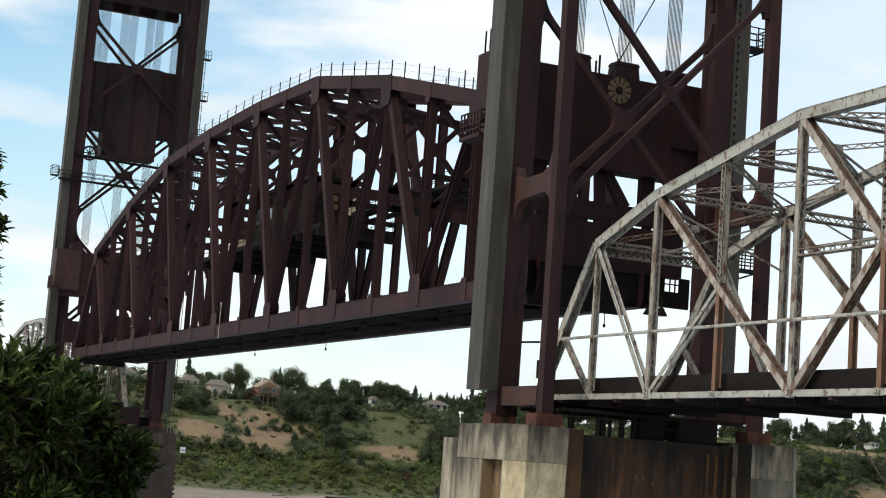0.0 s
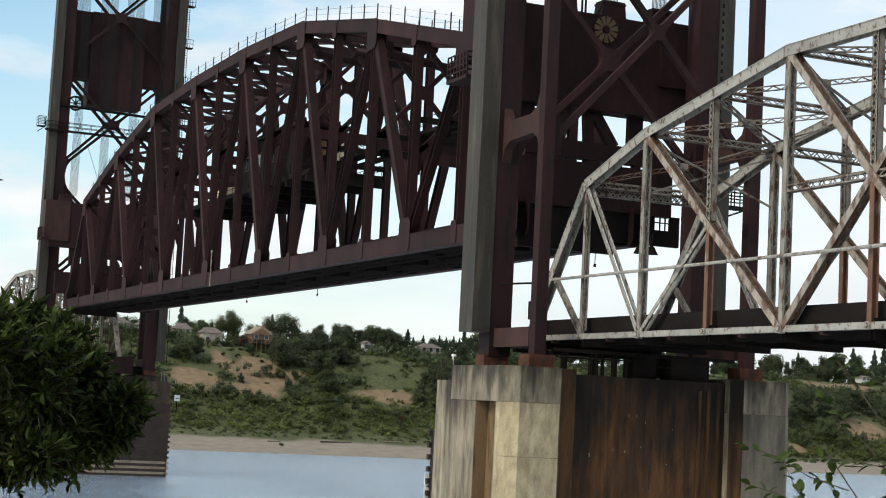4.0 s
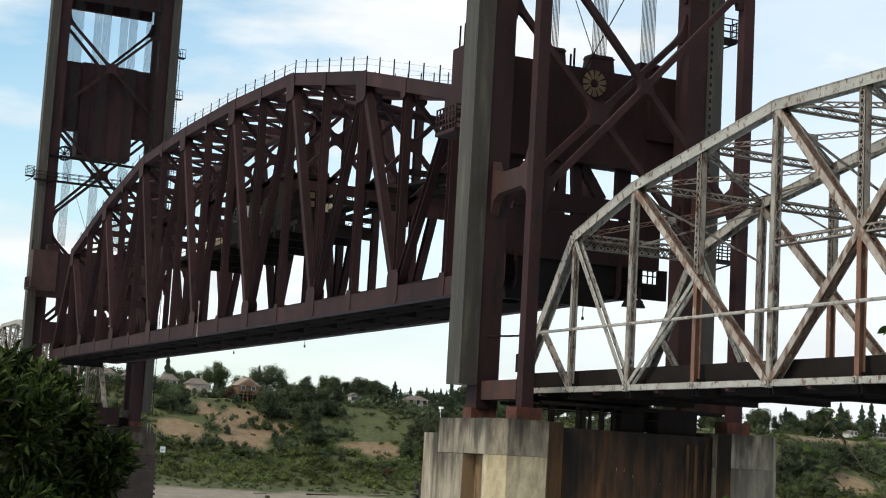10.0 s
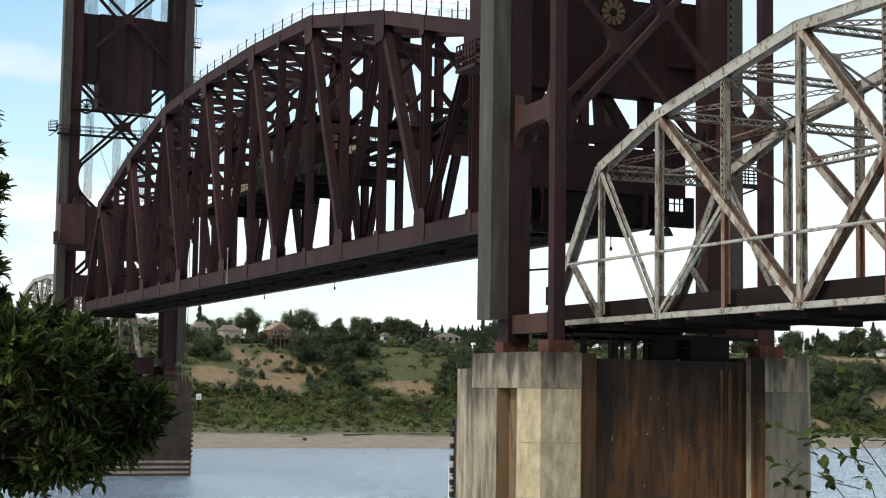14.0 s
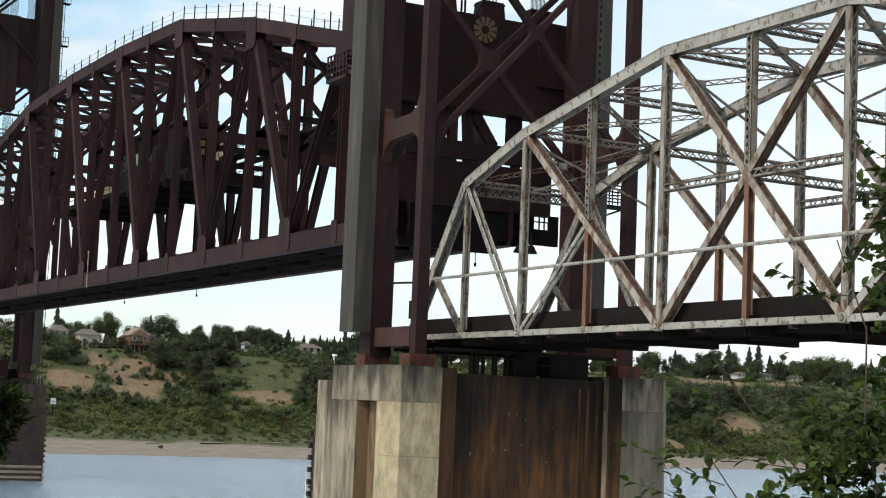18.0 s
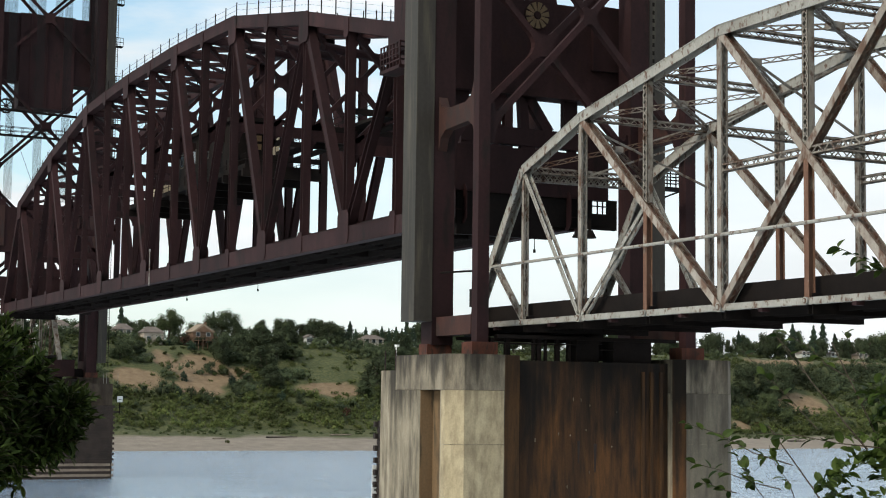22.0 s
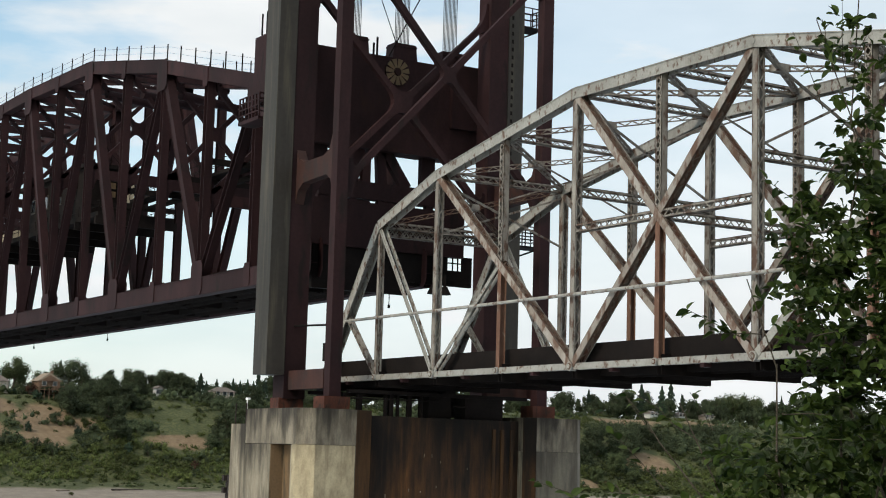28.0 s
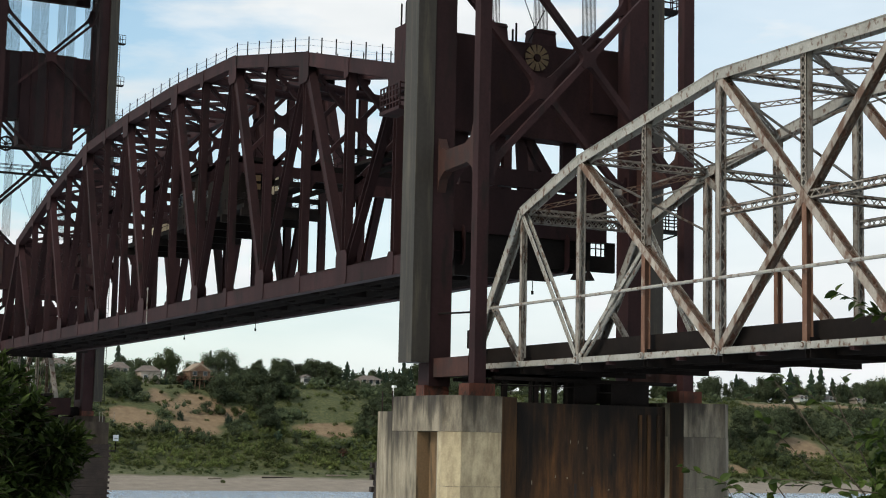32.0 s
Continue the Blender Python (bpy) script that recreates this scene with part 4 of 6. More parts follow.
def build_fixed_span(far):
    m = lambda y: mirrored(y, far)
    lo = lambda j, s: Vector((CX + s * HALF, m(YA - HP * j), ZA))
    hi = lambda j, s: Vector((CX + s * HALF, m(YA - HP * j), ZA + TALL[j]))
    span = thing("fixed_span", (CX, m(YA - 5 * HP), ZA), "old pin-connected truss span in rusting white paint", "truss bridge", "fixed spans")
    Z, X = Vector((0, 0, 1)), Vector((1, 0, 0))
    for s in (-1, 1):
        for j in range(10):
            # pairs of eyebars
            for o in (-0.17, 0.17):
                part("eyebar", beam(B(), lo(j, s) + X * o, lo(j + 1, s) + X * o, 0.07, 0.36), WHITE, span)
        for a, b in ((1, 2), (2, 3), (3, 4), (4, 5), (5, 6), (6, 7), (7, 8), (8, 9)):
            bm = B()
            beam(bm, hi(a, s) + Z * 0.3, hi(b, s) + Z * 0.3, 0.75, 0.05)
            for o in (-0.3, 0.3):
                beam(bm, hi(a, s) + X * o, hi(b, s) + X * o, 0.06, 0.62)
            part("top_chord", bm, WHITE, span)
        for a, b in ((0, 1), (10, 9)):
            bm = B()
            beam(bm, lo(a, s), hi(b, s), 0.72, 0.05, (1, 0, 0), (0, 0.28 if (a == 0) != far else -0.28))
            for o in (-0.3, 0.3):
                beam(bm, lo(a, s) + X * o, hi(b, s) + X * o, 0.06, 0.58)
            # far end posts get the darker lacing colour to stand for their shade
            part("end_post", bm, LACE if far else WHITE, span)
        for j, kind in ((1, 0), (2, 1), (4, 1), (6, 1), (8, 1), (9, 0)):
            if kind:
                part("post", laced(B(), lo(j, s) + Z * 0.1, hi(j, s) - Z * 0.1, 0.42, 0.46, (0, 1, 0), 0.03, 0.5, 0.06), LACE, span)
                part("post_web", beam(B(), lo(j, s) + Z * 0.1, hi(j, s) - Z * 0.1, 0.04, 0.46, (1, 0, 0), (-0.2 if True else 0, 0)), WHITE, span)
            else:
                # far hangers: shade put in as the darker lacing colour
                part("hanger", laced(B(), lo(j, s) + Z * 0.1, hi(j, s) - Z * 0.1, 0.34, 0.4, (0, 1, 0), 0.03, 0.45, 0.06), LACE_DARK if far else LACE, span)
        # sub-panel posts: laced above, plain rusty hangers below
        for j, (a, b) in {3: (2, 4), 5: (4, 6), 7: (8, 6)}.items():
            mid = (hi(a, s) + lo(b, s)) / 2
            mid.y = lo(j, s).y
            part("sub_post", laced(B(), mid + Z * 0.2, hi(j, s) - Z * 0.2, 0.42, 0.5, (1, 0, 0), 0.03, 0.42, 0.06, 0.1, True), LACE, span)
            part("sub_hanger", hbeam(B(), lo(j, s), mid, 0.42, 0.36, (1, 0, 0), 0.04), HANGER_RUST, span)
        for a, b in ((2, 4), (4, 6), (6, 4), (8, 6)):
            bm = B()
            p, q = hi(a, s) + X * (0.06 if a > b else 0), lo(b, s) + X * (0.06 if a > b else 0)
            laced(bm, p, q, 0.4, 0.52, (0, 0.7, 0.7), 0.03, 0.42, 0.06)
            part("diagonal", bm, LACE_DARK, span)
            # near web: rust and the face's shade are both in its colour
            part("diagonal_web", beam(B(), p, q, 0.03, 0.43, (1, 0, 0), (-0.285, 0)), WHITE if (a, b) == (8, 6) else WHITE_RUST_SHADE, span)
            part("diagonal_web", beam(B(), p, q, 0.03, 0.43, (1, 0, 0), (0.285, 0)), WHITE, span)
        for a, b in ((1, 2), (9, 8)):
            for o in (-0.2, 0.2):
                for e in (-0.12, 0.12):
                    # far ties are coloured dark for shade, the near ones stay white
                    part("tie_bar", beam(B(), hi(a, s) + X * o + Vector((0, e, 0)), lo(b, s) + X * o + Vector((0, e, 0)), 0.06, 0.14), LACE_DARK if far else WHITE, span)
        for a, b, c in ((2, 4, 2), (8, 6, 8)):
            mid = (hi(a, s) + lo(b, s)) / 2
            for o in (-0.2, 0.2):
                part("sub_tie", beam(B(), mid + X * o, lo(c, s) + X * o, 0.06, 0.26), WHITE, span)
        # short strut from the end post to the first bottom joint
        for a, b in ((0, 1), (10, 9)):
            part("end_strut", laced(B(), lo(a, s).lerp(hi(b, s), 0.42), lo(b, s), 0.3, 0.36, (1, 0, 0), 0.03, 0.4, 0.06), LACE, span)
        for j in range(11):
            part("pin", tube(B(), lo(j, s) - X * 0.36, lo(j, s) + X * 0.36, 0.26 if j % 2 == 0 else 0.2, None, 14), WHITE, span)
            if s < 0 and not far:
                r = 0.19 if j % 2 == 0 else 0.14
                part("pin_ring", tube(B(), lo(j, s) - X * 0.385, lo(j, s) - X * 0.35, r, None, 14), LACE_DARK, span)
                part("pin_cap", tube(B(), lo(j, s) - X * 0.42, lo(j, s) - X * 0.38, r * 0.6, None, 12), WHITE, span)
            if j in TALL:
                part("pin", tube(B(), hi(j, s) - X * 0.37, hi(j, s) + X * 0.37, 0.14, None, 10), WHITE, span)
        if s < 0:
            part("conduit_rail", tube(B(), (CX + s * (HALF + 0.5), m(YA - 3.6), ZA + 3.95), (CX + s * (HALF + 0.5), m(YA - 10 * HP + 3.6), ZA + 3.95), 0.1), WHITE, span, "white pipe rail")
    # bracing overhead
    for j in (1, 2, 3, 4, 5, 6, 7, 8, 9):
        part("top_strut", laced(B(), hi(j, -1) + Z * 0.1, hi(j, 1) + Z * 0.1, 0.4, 0.5, (0, 1, 0), 0.03, 0.5, 0.06), LACE, span)
        if j in (2, 4, 6, 8):
            d = {2: 4.2, 4: 5.6, 6: 5.6, 8: 4.2}[j]
            if j in (4, 6):
                part("sway_strut", laced(B(), hi(j, -1) - Z * d, hi(j, 1) - Z * d, 0.4, 0.55, (0, 1, 0), 0.03, 0.5, 0.06), LACE, span)
            for s in (-1, 1):
                part("sway_rod", beam(B(), hi(j, s) - Z * 0.4, hi(j, -s) - Z * (d - 0.4), 0.12, 0.12, (0, 1, 0)), LACE, span)
        if j in (3, 5, 7):
            for s in (-1, 1):
                part("sway_rod", beam(B(), hi(j, s) - Z * 0.4, hi(j, -s) - Z * 3.9, 0.09, 0.09, (0, 1, 0)), LACE, span)
        if j == 5:
            half = TALL[j] * 0.5
            part("mid_strut", laced(B(), lo(j, -1) + Z * half, lo(j, 1) + Z * half, 0.4, 0.55, (0, 1, 0), 0.03, 0.5, 0.06), LACE, span)
    for a, b in [(j, j + 1) for j in range(1, 9)]:
        c = (hi(a, -1) + hi(a, 1) + hi(b, -1) + hi(b, 1)) / 4
        part("lateral_gusset", box(B(), (c.x - 0.42, c.y - 0.36, c.z - 0.1), (c.x + 0.42, c.y + 0.36, c.z + 0.3)), LACE, span)
        for e in (-1, 1):
            part("top_lateral", laced(B(), hi(a, e) + Z * 0.1, hi(b, -e) + Z * 0.1, 0.2, 0.33, (0, 1, 0), 0.03, 0.42, 0.045, 0.06), LACE_DARK if a in (1, 8) else LACE, span)
    # portals between the end posts
    for a, b in ((0, 1), (10, 9)):
        p = [lo(a, s).lerp(hi(b, s), 0.97) for s in (-1, 1)]
        part("portal_girder", laced(B(), p[0], p[1], 0.45, 0.7, (0, 1, 0), 0.04, 0.55, 0.08, 0.1, True), LACE, span)
    # a long laced longitudinal strut at mid height, between the middle posts
    for s in (-1, 1):
        for a, b in ((4, 5), (5, 6)):
            h = TALL[5] * 0.5
            part("mid_tie", laced(B(), lo(a, s) + Z * h, lo(b, s) + Z * h, 0.36, 0.5, (1, 0, 0), 0.03, 0.45, 0.06), LACE, span)
    # floor, with its underside shade in the near-black colour
    if far:
        part("end_floor_girder", box(B(), (CX - 3.2, m(103.0), 16.25), (CX + 7.2, m(102.5), 19.0)), RUST_DEEP, span, "deep dark end girder")
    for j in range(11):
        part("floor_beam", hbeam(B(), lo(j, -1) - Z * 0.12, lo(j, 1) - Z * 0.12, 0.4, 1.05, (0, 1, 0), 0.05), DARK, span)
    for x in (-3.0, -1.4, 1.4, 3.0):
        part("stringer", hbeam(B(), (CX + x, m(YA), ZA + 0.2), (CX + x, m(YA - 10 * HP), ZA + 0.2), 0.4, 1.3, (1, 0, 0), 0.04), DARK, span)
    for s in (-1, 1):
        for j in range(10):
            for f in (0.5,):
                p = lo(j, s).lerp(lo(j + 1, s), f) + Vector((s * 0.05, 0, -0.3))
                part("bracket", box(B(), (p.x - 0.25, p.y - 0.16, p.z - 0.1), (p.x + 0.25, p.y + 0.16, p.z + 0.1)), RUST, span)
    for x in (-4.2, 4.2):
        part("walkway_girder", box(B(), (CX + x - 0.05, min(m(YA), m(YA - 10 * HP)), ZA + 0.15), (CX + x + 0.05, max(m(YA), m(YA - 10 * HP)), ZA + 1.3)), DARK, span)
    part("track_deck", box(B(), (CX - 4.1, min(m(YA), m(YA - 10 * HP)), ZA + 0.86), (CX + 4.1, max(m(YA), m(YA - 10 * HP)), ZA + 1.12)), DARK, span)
    for s in (-1, 1):
        for y in (YA - 0.3, YA - 10 * HP + 0.3):
            part("bearing", box(B(), (CX + s * HALF - 0.6, m(y) - 0.5, ZA - 2.26), (CX + s * HALF + 0.6, m(y) + 0.5, ZA - 0.3)), DARK, span)
    return span


for far in (False, True):
    build_fixed_span(far)
    y = mirrored(28.6, far)
    bm = box(B(), (50, y - 2, -5), (67.2, y + 2, 16.2))
    box(bm, (49.6, y - 2.3, 15.2), (67.6, y + 2.3, 16.2))
    single("bridge_pier", bm, CONCRETE, (CX, y, 0), "plain grey concrete pier under the span's shore end", "bridge pier", "shore piers")

# ---------------------------------------------------------------- plants
RNG = random.Random(11)


def leaf_cloud(name, spots, mat, size, rng, wild=0.42, long=1.0):
    """Many small bent leaves at the given spots (place, outward way), as one mesh."""
    verts, faces = [], []
    for c, out in spots:
        n = Vector((rng.gauss(0, 1), rng.gauss(0, 1), rng.gauss(0, 0.8))) * wild + out
        n = n.normalized() if n.length > 1e-3 else Vector((0, 0, 1))
        a = n.orthogonal().normalized()
        a = (a * math.cos(rng.uniform(0, 6.28)) + n.cross(a) * math.sin(rng.uniform(0, 6.28))).normalized()
        b = n.cross(a).normalized()
        s = size * rng.uniform(0.6, 1.35)
        i = len(verts)
        bend = n * s * rng.uniform(-0.25, 0.25)
        verts += [c - a * s * long, c - b * s * 0.62 + bend, c + a * s * long * rng.uniform(0.7, 1.1), c + b * s * 0.62 + bend]
        faces.append((i, i + 1, i + 2, i + 3))
    me = bpy.data.meshes.new(name)
    me.from_pydata([tuple(v) for v in verts], [], faces)
    me.materials.append(mat)
    return me


UNIT = bmesh.new()
bmesh.ops.create_icosphere(UNIT, subdivisions=1, radius=1.0)
UNIT_V = [v.co.copy() for v in UNIT.verts]
UNIT_F = [tuple(v.index for v in f.verts) for f in UNIT.faces]
UNIT.free()


def add_bodies(me, bodies, seed):
    """The dense, lumpy inside of each clump (place, radii), added to a mesh of leaves."""
    verts = [tuple(v.co) for v in me.vertices]
    faces = [tuple(p.vertices) for p in me.polygons]
    flat = len(faces)
    for n, (c, rx, rz) in enumerate(bodies):
        i = len(verts)
        for v in UNIT_V:
            k = 1 + 0.38 * noise.noise(v * 1.9 + Vector((n * 1.7, seed, 0)))
            verts.append((c.x + v.x * rx * k, c.y + v.y * rx * k, c.z + v.z * rz * k))
        faces += [tuple(i + j for j in f) for f in UNIT_F]
    me.clear_geometry()
    me.from_pydata(verts, [], faces)
    for p in me.polygons[flat:]:
        p.use_smooth = True
    return me


def limb(bm, p, q, r1, r2, rng, bends=4, wander=0.12, seg=6):
    """A tapering crooked limb."""
    p, q = Vector(p), Vector(q)
    n = (q - p).length
    pts = [p.lerp(q, i / bends) + (Vector((rng.uniform(-1, 1), rng.uniform(-1, 1), rng.uniform(-0.5, 0.5))) * n * wander * (0 < i < bends)) for i in range(bends + 1)]
    for i in range(bends):
        a, b = r1 + (r2 - r1) * i / bends, r1 + (r2 - r1) * (i + 1) / bends
        tube(bm, pts[i], pts[i + 1] + (pts[i + 1] - pts[i]) * 0.05, a, b, seg)
    return pts


def far_tree(seed, kind, label, category, mat, leaves=1500, size=0.11):
    """A tree about two units tall (one unit: its crown's radius), its base at the origin; scaled when it is placed."""
    rng = random.Random(seed)
    tree = thing("tree", (0, 0, 0), label, category)
    bm = B()
    spots = []
    if kind == "conifer":
        limb(bm, (0, 0, -0.4), (0, 0, 2.9), 0.07, 0.015, rng, 4, 0.01)
        for i in range(leaves):
            h = rng.random() ** 0.8
            r = 0.72 * (1 - h) ** 0.85 * (0.75 + 0.25 * math.sin(h * 40 + rng.random())) * math.sqrt(rng.uniform(0.15, 1))
            a = rng.uniform(0, 6.283)
            spots.append((Vector((r * math.cos(a), r * math.sin(a), 0.15 + 2.8 * h - 0.25 * r)), Vector((math.cos(a), math.sin(a), 0.2))))
    else:
        crowns = []
        base, lift_z, tall = {"round": (9, 1.05, 1.2), "oak": (15, 1.45, 0.8), "tall": (8, 1.5, 1.35), "bush": (6, 0.7, 0.8), "wide": (12, 0.95, 0.85)}[kind]
        limb(bm, (0, 0, -0.5), (0.03, 0, lift_z), 0.11, 0.05, rng, 4, 0.04)
        for i in range(base * 2):
            a = rng.uniform(0, 6.283)
            rr = 0.78 * math.sqrt(rng.random())
            if kind in ("wide", "oak"):
                rr *= 1.25
            zz = rng.uniform(-0.75, 0.85) * tall * math.sqrt(max(0.05, 1 - (rr / 1.0) ** 2))
            c = Vector((rr * math.cos(a), rr * math.sin(a), lift_z + zz))
            crowns.append((c, rng.uniform(0.28, 0.5)))
            if i < base:
                limb(bm, (0, 0, lift_z * rng.uniform(0.45, 0.9)), c, 0.045, 0.01, rng, 3, 0.08, 5)
        for i in range(leaves):
            c, r = crowns[rng.randrange(len(crowns))]
            d = Vector((rng.gauss(0, 1), rng.gauss(0, 1), rng.gauss(0, 1))).normalized()
            spots.append((c + d * r * rng.uniform(0.45, 1.15), d))
    part("trunk", bm, BARK, tree)
    me = leaf_cloud("crown", spots, mat, size * 0.9, rng, 0.6)
    if kind != "conifer":
        k = 0.25 if kind == "oak" else 0.5
        add_bodies(me, [(c, r * k, r * k) for c, r in crowns], seed)
    crown = new("crown", me)
    crown.parent = tree
    tree.location = (0, -60, -60)
    return tree


def put(proto, x, y, r, z=None, turn=None, group="", label=""):
    """A copy of a tree with crown radius r, rooted in the ground."""
    z = bank_height(x, y) if z is None else z
    m = Matrix.Translation((x, y, z - 0.1)) @ Matrix.Rotation(turn if turn is not None else RNG.uniform(0, 6.28), 4, "Z") @ Matrix.Diagonal((r, r, r * RNG.uniform(0.92, 1.1), 1))
    c = copy_thing(proto, m)
    return tagged(c, label, "", group)


OAKS = [far_tree(s, "oak", "broad spreading oak with an open crown on the bluff's edge", "tree", LEAF_PALE if s == 22 else LEAF_FAR, 5200, 0.056) for s in (21, 22)]
ROUNDS = [far_tree(s, "round", "dense round-crowned green tree on the bluff", "tree", LEAF_FAR, 5200, 0.064) for s in (31, 32, 33)]
TALLS = [far_tree(s, "tall", "tall leafy tree on the bluff's skyline", "tree", LEAF_FAR, 5200, 0.06) for s in (41, 42)]
CONIFERS = [far_tree(s, "conifer", "dark pointed conifer on the skyline", "conifer", LEAF_CONIFER, 3400, 0.055) for s in (51, 52)]
BUSHES = [far_tree(s, "bush", "rounded green shrub on the dry slope", "shrub", m, 1700, 0.07) for s, m in ((61, LEAF_FAR), (62, LEAF_SCRUB), (63, LEAF_CONIFER))]
WIDES = [far_tree(71, "wide", "wide spreading pale-green tree behind the field", "tree", LEAF_PALE, 5200, 0.0565)]
RED = far_tree(81, "bush", "russet-leaved shrub among green scrub", "shrub", LEAF_RED, 1300, 0.07)
PROTOS = OAKS + ROUNDS + TALLS + CONIFERS + BUSHES + WIDES + [RED]
GROUP = "trees on the bluff"

UNITS = {"oak": (1.3, 2.3), "round": (1.12, 2.3), "tall": (1.1, 3.0), "conifer": (0.42, 2.95), "bush": (1.1, 1.6), "wide": (1.35, 2.0)}


def stand(protos, kind, x, y, radius, height, group):
    """A tree of a given crown radius and height in metres."""
    wide, tall = UNITS[kind]
    z = bank_height(x, y)
    m = Matrix.Translation((x, y, z - 0.1)) @ Matrix.Rotation(RNG.uniform(0, 6.28), 4, "Z") @ Matrix.Diagonal((radius / wide, radius / wide, height / tall, 1))
    tagged(copy_thing(RNG.choice(protos), m), "", "", group)


# trees that stand out: x, y, crown radius, height
for x, y, r, h in ((147.9, 482, 5.0, 10.0), (165.5, 484, 6.3, 8.8)):
    stand(OAKS, "oak", x, y, r, h, GROUP)
for x, y, r, h in ((136, 488, 2.3, 7.0), (171.2, 463.5, 5.6, 9.1), (157.8, 459, 5.2, 8.2), (149.5, 476, 1.7, 3.6), (205.5, 494, 5.0, 8.4), (216.8, 484, 2.4, 6.0), (167.6, 451.5, 5.4, 9.4), (165.8, 441, 4.2, 8.0),
                   (174.6, 460.5, 4.4, 7.7), (199.9, 444, 5.2, 9.6), (194, 438, 3.3, 6.2), (126.1, 457.5, 4.6, 6.6), (202.9, 440, 4.3, 9.6), (133.1, 461.5, 2.6, 4.6), (179.4, 459.5, 3.2, 4.7),
                   (160.5, 446, 1.9, 3.8), (186, 478, 3.4, 6.0), (194, 484, 3.0, 5.0), (220, 468, 4.5, 8.0), (231, 463, 5.0, 8.6), (213, 455, 4.6, 8.0)):
    stand(ROUNDS, "round", x, y, r, h, GROUP)
for x, y, r, h in ((180.3, 471, 3.7, 9.7), (198, 500, 3.2, 8.2), (240, 488, 3.6, 9.0), (262, 490, 3.2, 8.6)):
    stand(TALLS, "tall", x, y, r, h, GROUP)
for x, y, r, h in ((213.3, 495, 1.8, 8.2), (211, 485, 1.3, 7.0), (215, 486, 1.3, 7.4), (220.3, 485, 1.3, 7.8), (222.8, 485, 1.2, 7.1), (225.4, 485, 1.3, 7.6), (228, 486, 1.2, 7.2), (233, 488, 1.4, 7.6),
                   (404, 505, 2.5, 14.1), (414.2, 505, 2.1, 12.9), (419.6, 506, 2.1, 15.1), (424.8, 505, 2.1, 9.6), (379, 506, 2.0, 10.9), (248, 492, 1.6, 8.0), (256, 493, 1.5, 8.4)):
    stand(CONIFERS, "conifer", x, y, r * 1.15, h, "conifers on the bluff")
for x, y, r, h in ((365.8, 505, 5.2, 9.9), (375, 506, 2.4, 8.6), (383, 507, 4.0, 9.7), (390.4, 505, 4.2, 11.8), (398, 507, 4.9, 12.7), (407.8, 507, 3.8, 11.2), (433.4, 506, 4.8, 9.9), (440.8, 507, 6.0, 12.2),
                   (477, 508, 5.8, 10.2), (487.9, 508, 6.3, 11.5), (342.5, 452, 6.6, 11.4), (352, 451, 6.3, 11.0), (358, 452, 4.0, 9.6), (333, 446, 3.4, 8.6), (370, 460, 4.4, 7.0)):
    stand(ROUNDS, "round", x, y, r, h, GROUP)
for x, y, r, h in ((452.6, 507, 7.8, 15.0), (463.2, 509, 8.0, 13.8), (340.2, 438.5, 4.2, 8.8), (328, 433, 3.0, 6.0), (343.7, 433.5, 3.0, 5.6)):
    stand(WIDES, "wide", x, y, r, h, GROUP)
for x, y, r, h in ((137.6, 438.5, 1.6, 3.6), (141.1, 437.5, 1.7, 4.2), (142.2, 447.5, 1.4, 2.9), (151.7, 453.5, 2.1, 3.7), (155.6, 452.5, 1.9, 3.8), (155.9, 446, 1.7, 3.5), (145, 434.5, 2.1, 4.1), (171.9, 433.5, 1.7, 4.0),
                   (159.7, 452, 1.4, 3.3), (167, 435, 1.6, 3.3), (136.6, 473, 1.8, 2.4), (129.5, 474, 2.2, 3.0), (144.8, 473, 1.5, 2.2), (150.4, 467, 2.0, 2.8), (189.5, 476, 1.5, 2.2), (195.5, 476, 1.8, 2.6)):
    stand(BUSHES, "bush", x, y, r, h, "shrubs on the slope")
for x, y, r, h in ((149, 470, 2.2, 3.4), (184, 428, 1.9, 3.2), (330, 431, 1.6, 2.6)):
    stand([RED], "bush", x, y, r, h, "russet shrubs")
# the rest of the skyline wood, low behind the trees that stand out
x = 20.0
while x < 640:
    for row in (0, 1, 2):
        xx, yy = x + RNG.uniform(-3, 3), (491, 501, 516)[row] + RNG.uniform(-5, 6)
        shown = 120 < xx < 236 or 350 < xx < 500
        if shown and row < 2 or 290 < xx < 350 and row < 1:
            if row:
                stand(BUSHES[:1], "bush", xx, yy, RNG.uniform(3.0, 4.2), RNG.uniform(5.0, 7.4) if xx < 300 else RNG.uniform(6.5, 9.0), GROUP)
            continue
        kind = RNG.random()
        r = RNG.uniform(3.4, 4.8) * (0.85, 1.0, 1.1)[row] * (0.78 if shown and xx < 290 else 0.85 if xx < 290 or shown else 1.0)
        put(RNG.choice(ROUNDS if kind < (0.88 if shown else 0.6) else TALLS if kind < 0.85 and not shown else CONIFERS), xx, yy, r, group=GROUP)
    x += RNG.uniform(5.5, 8.5)


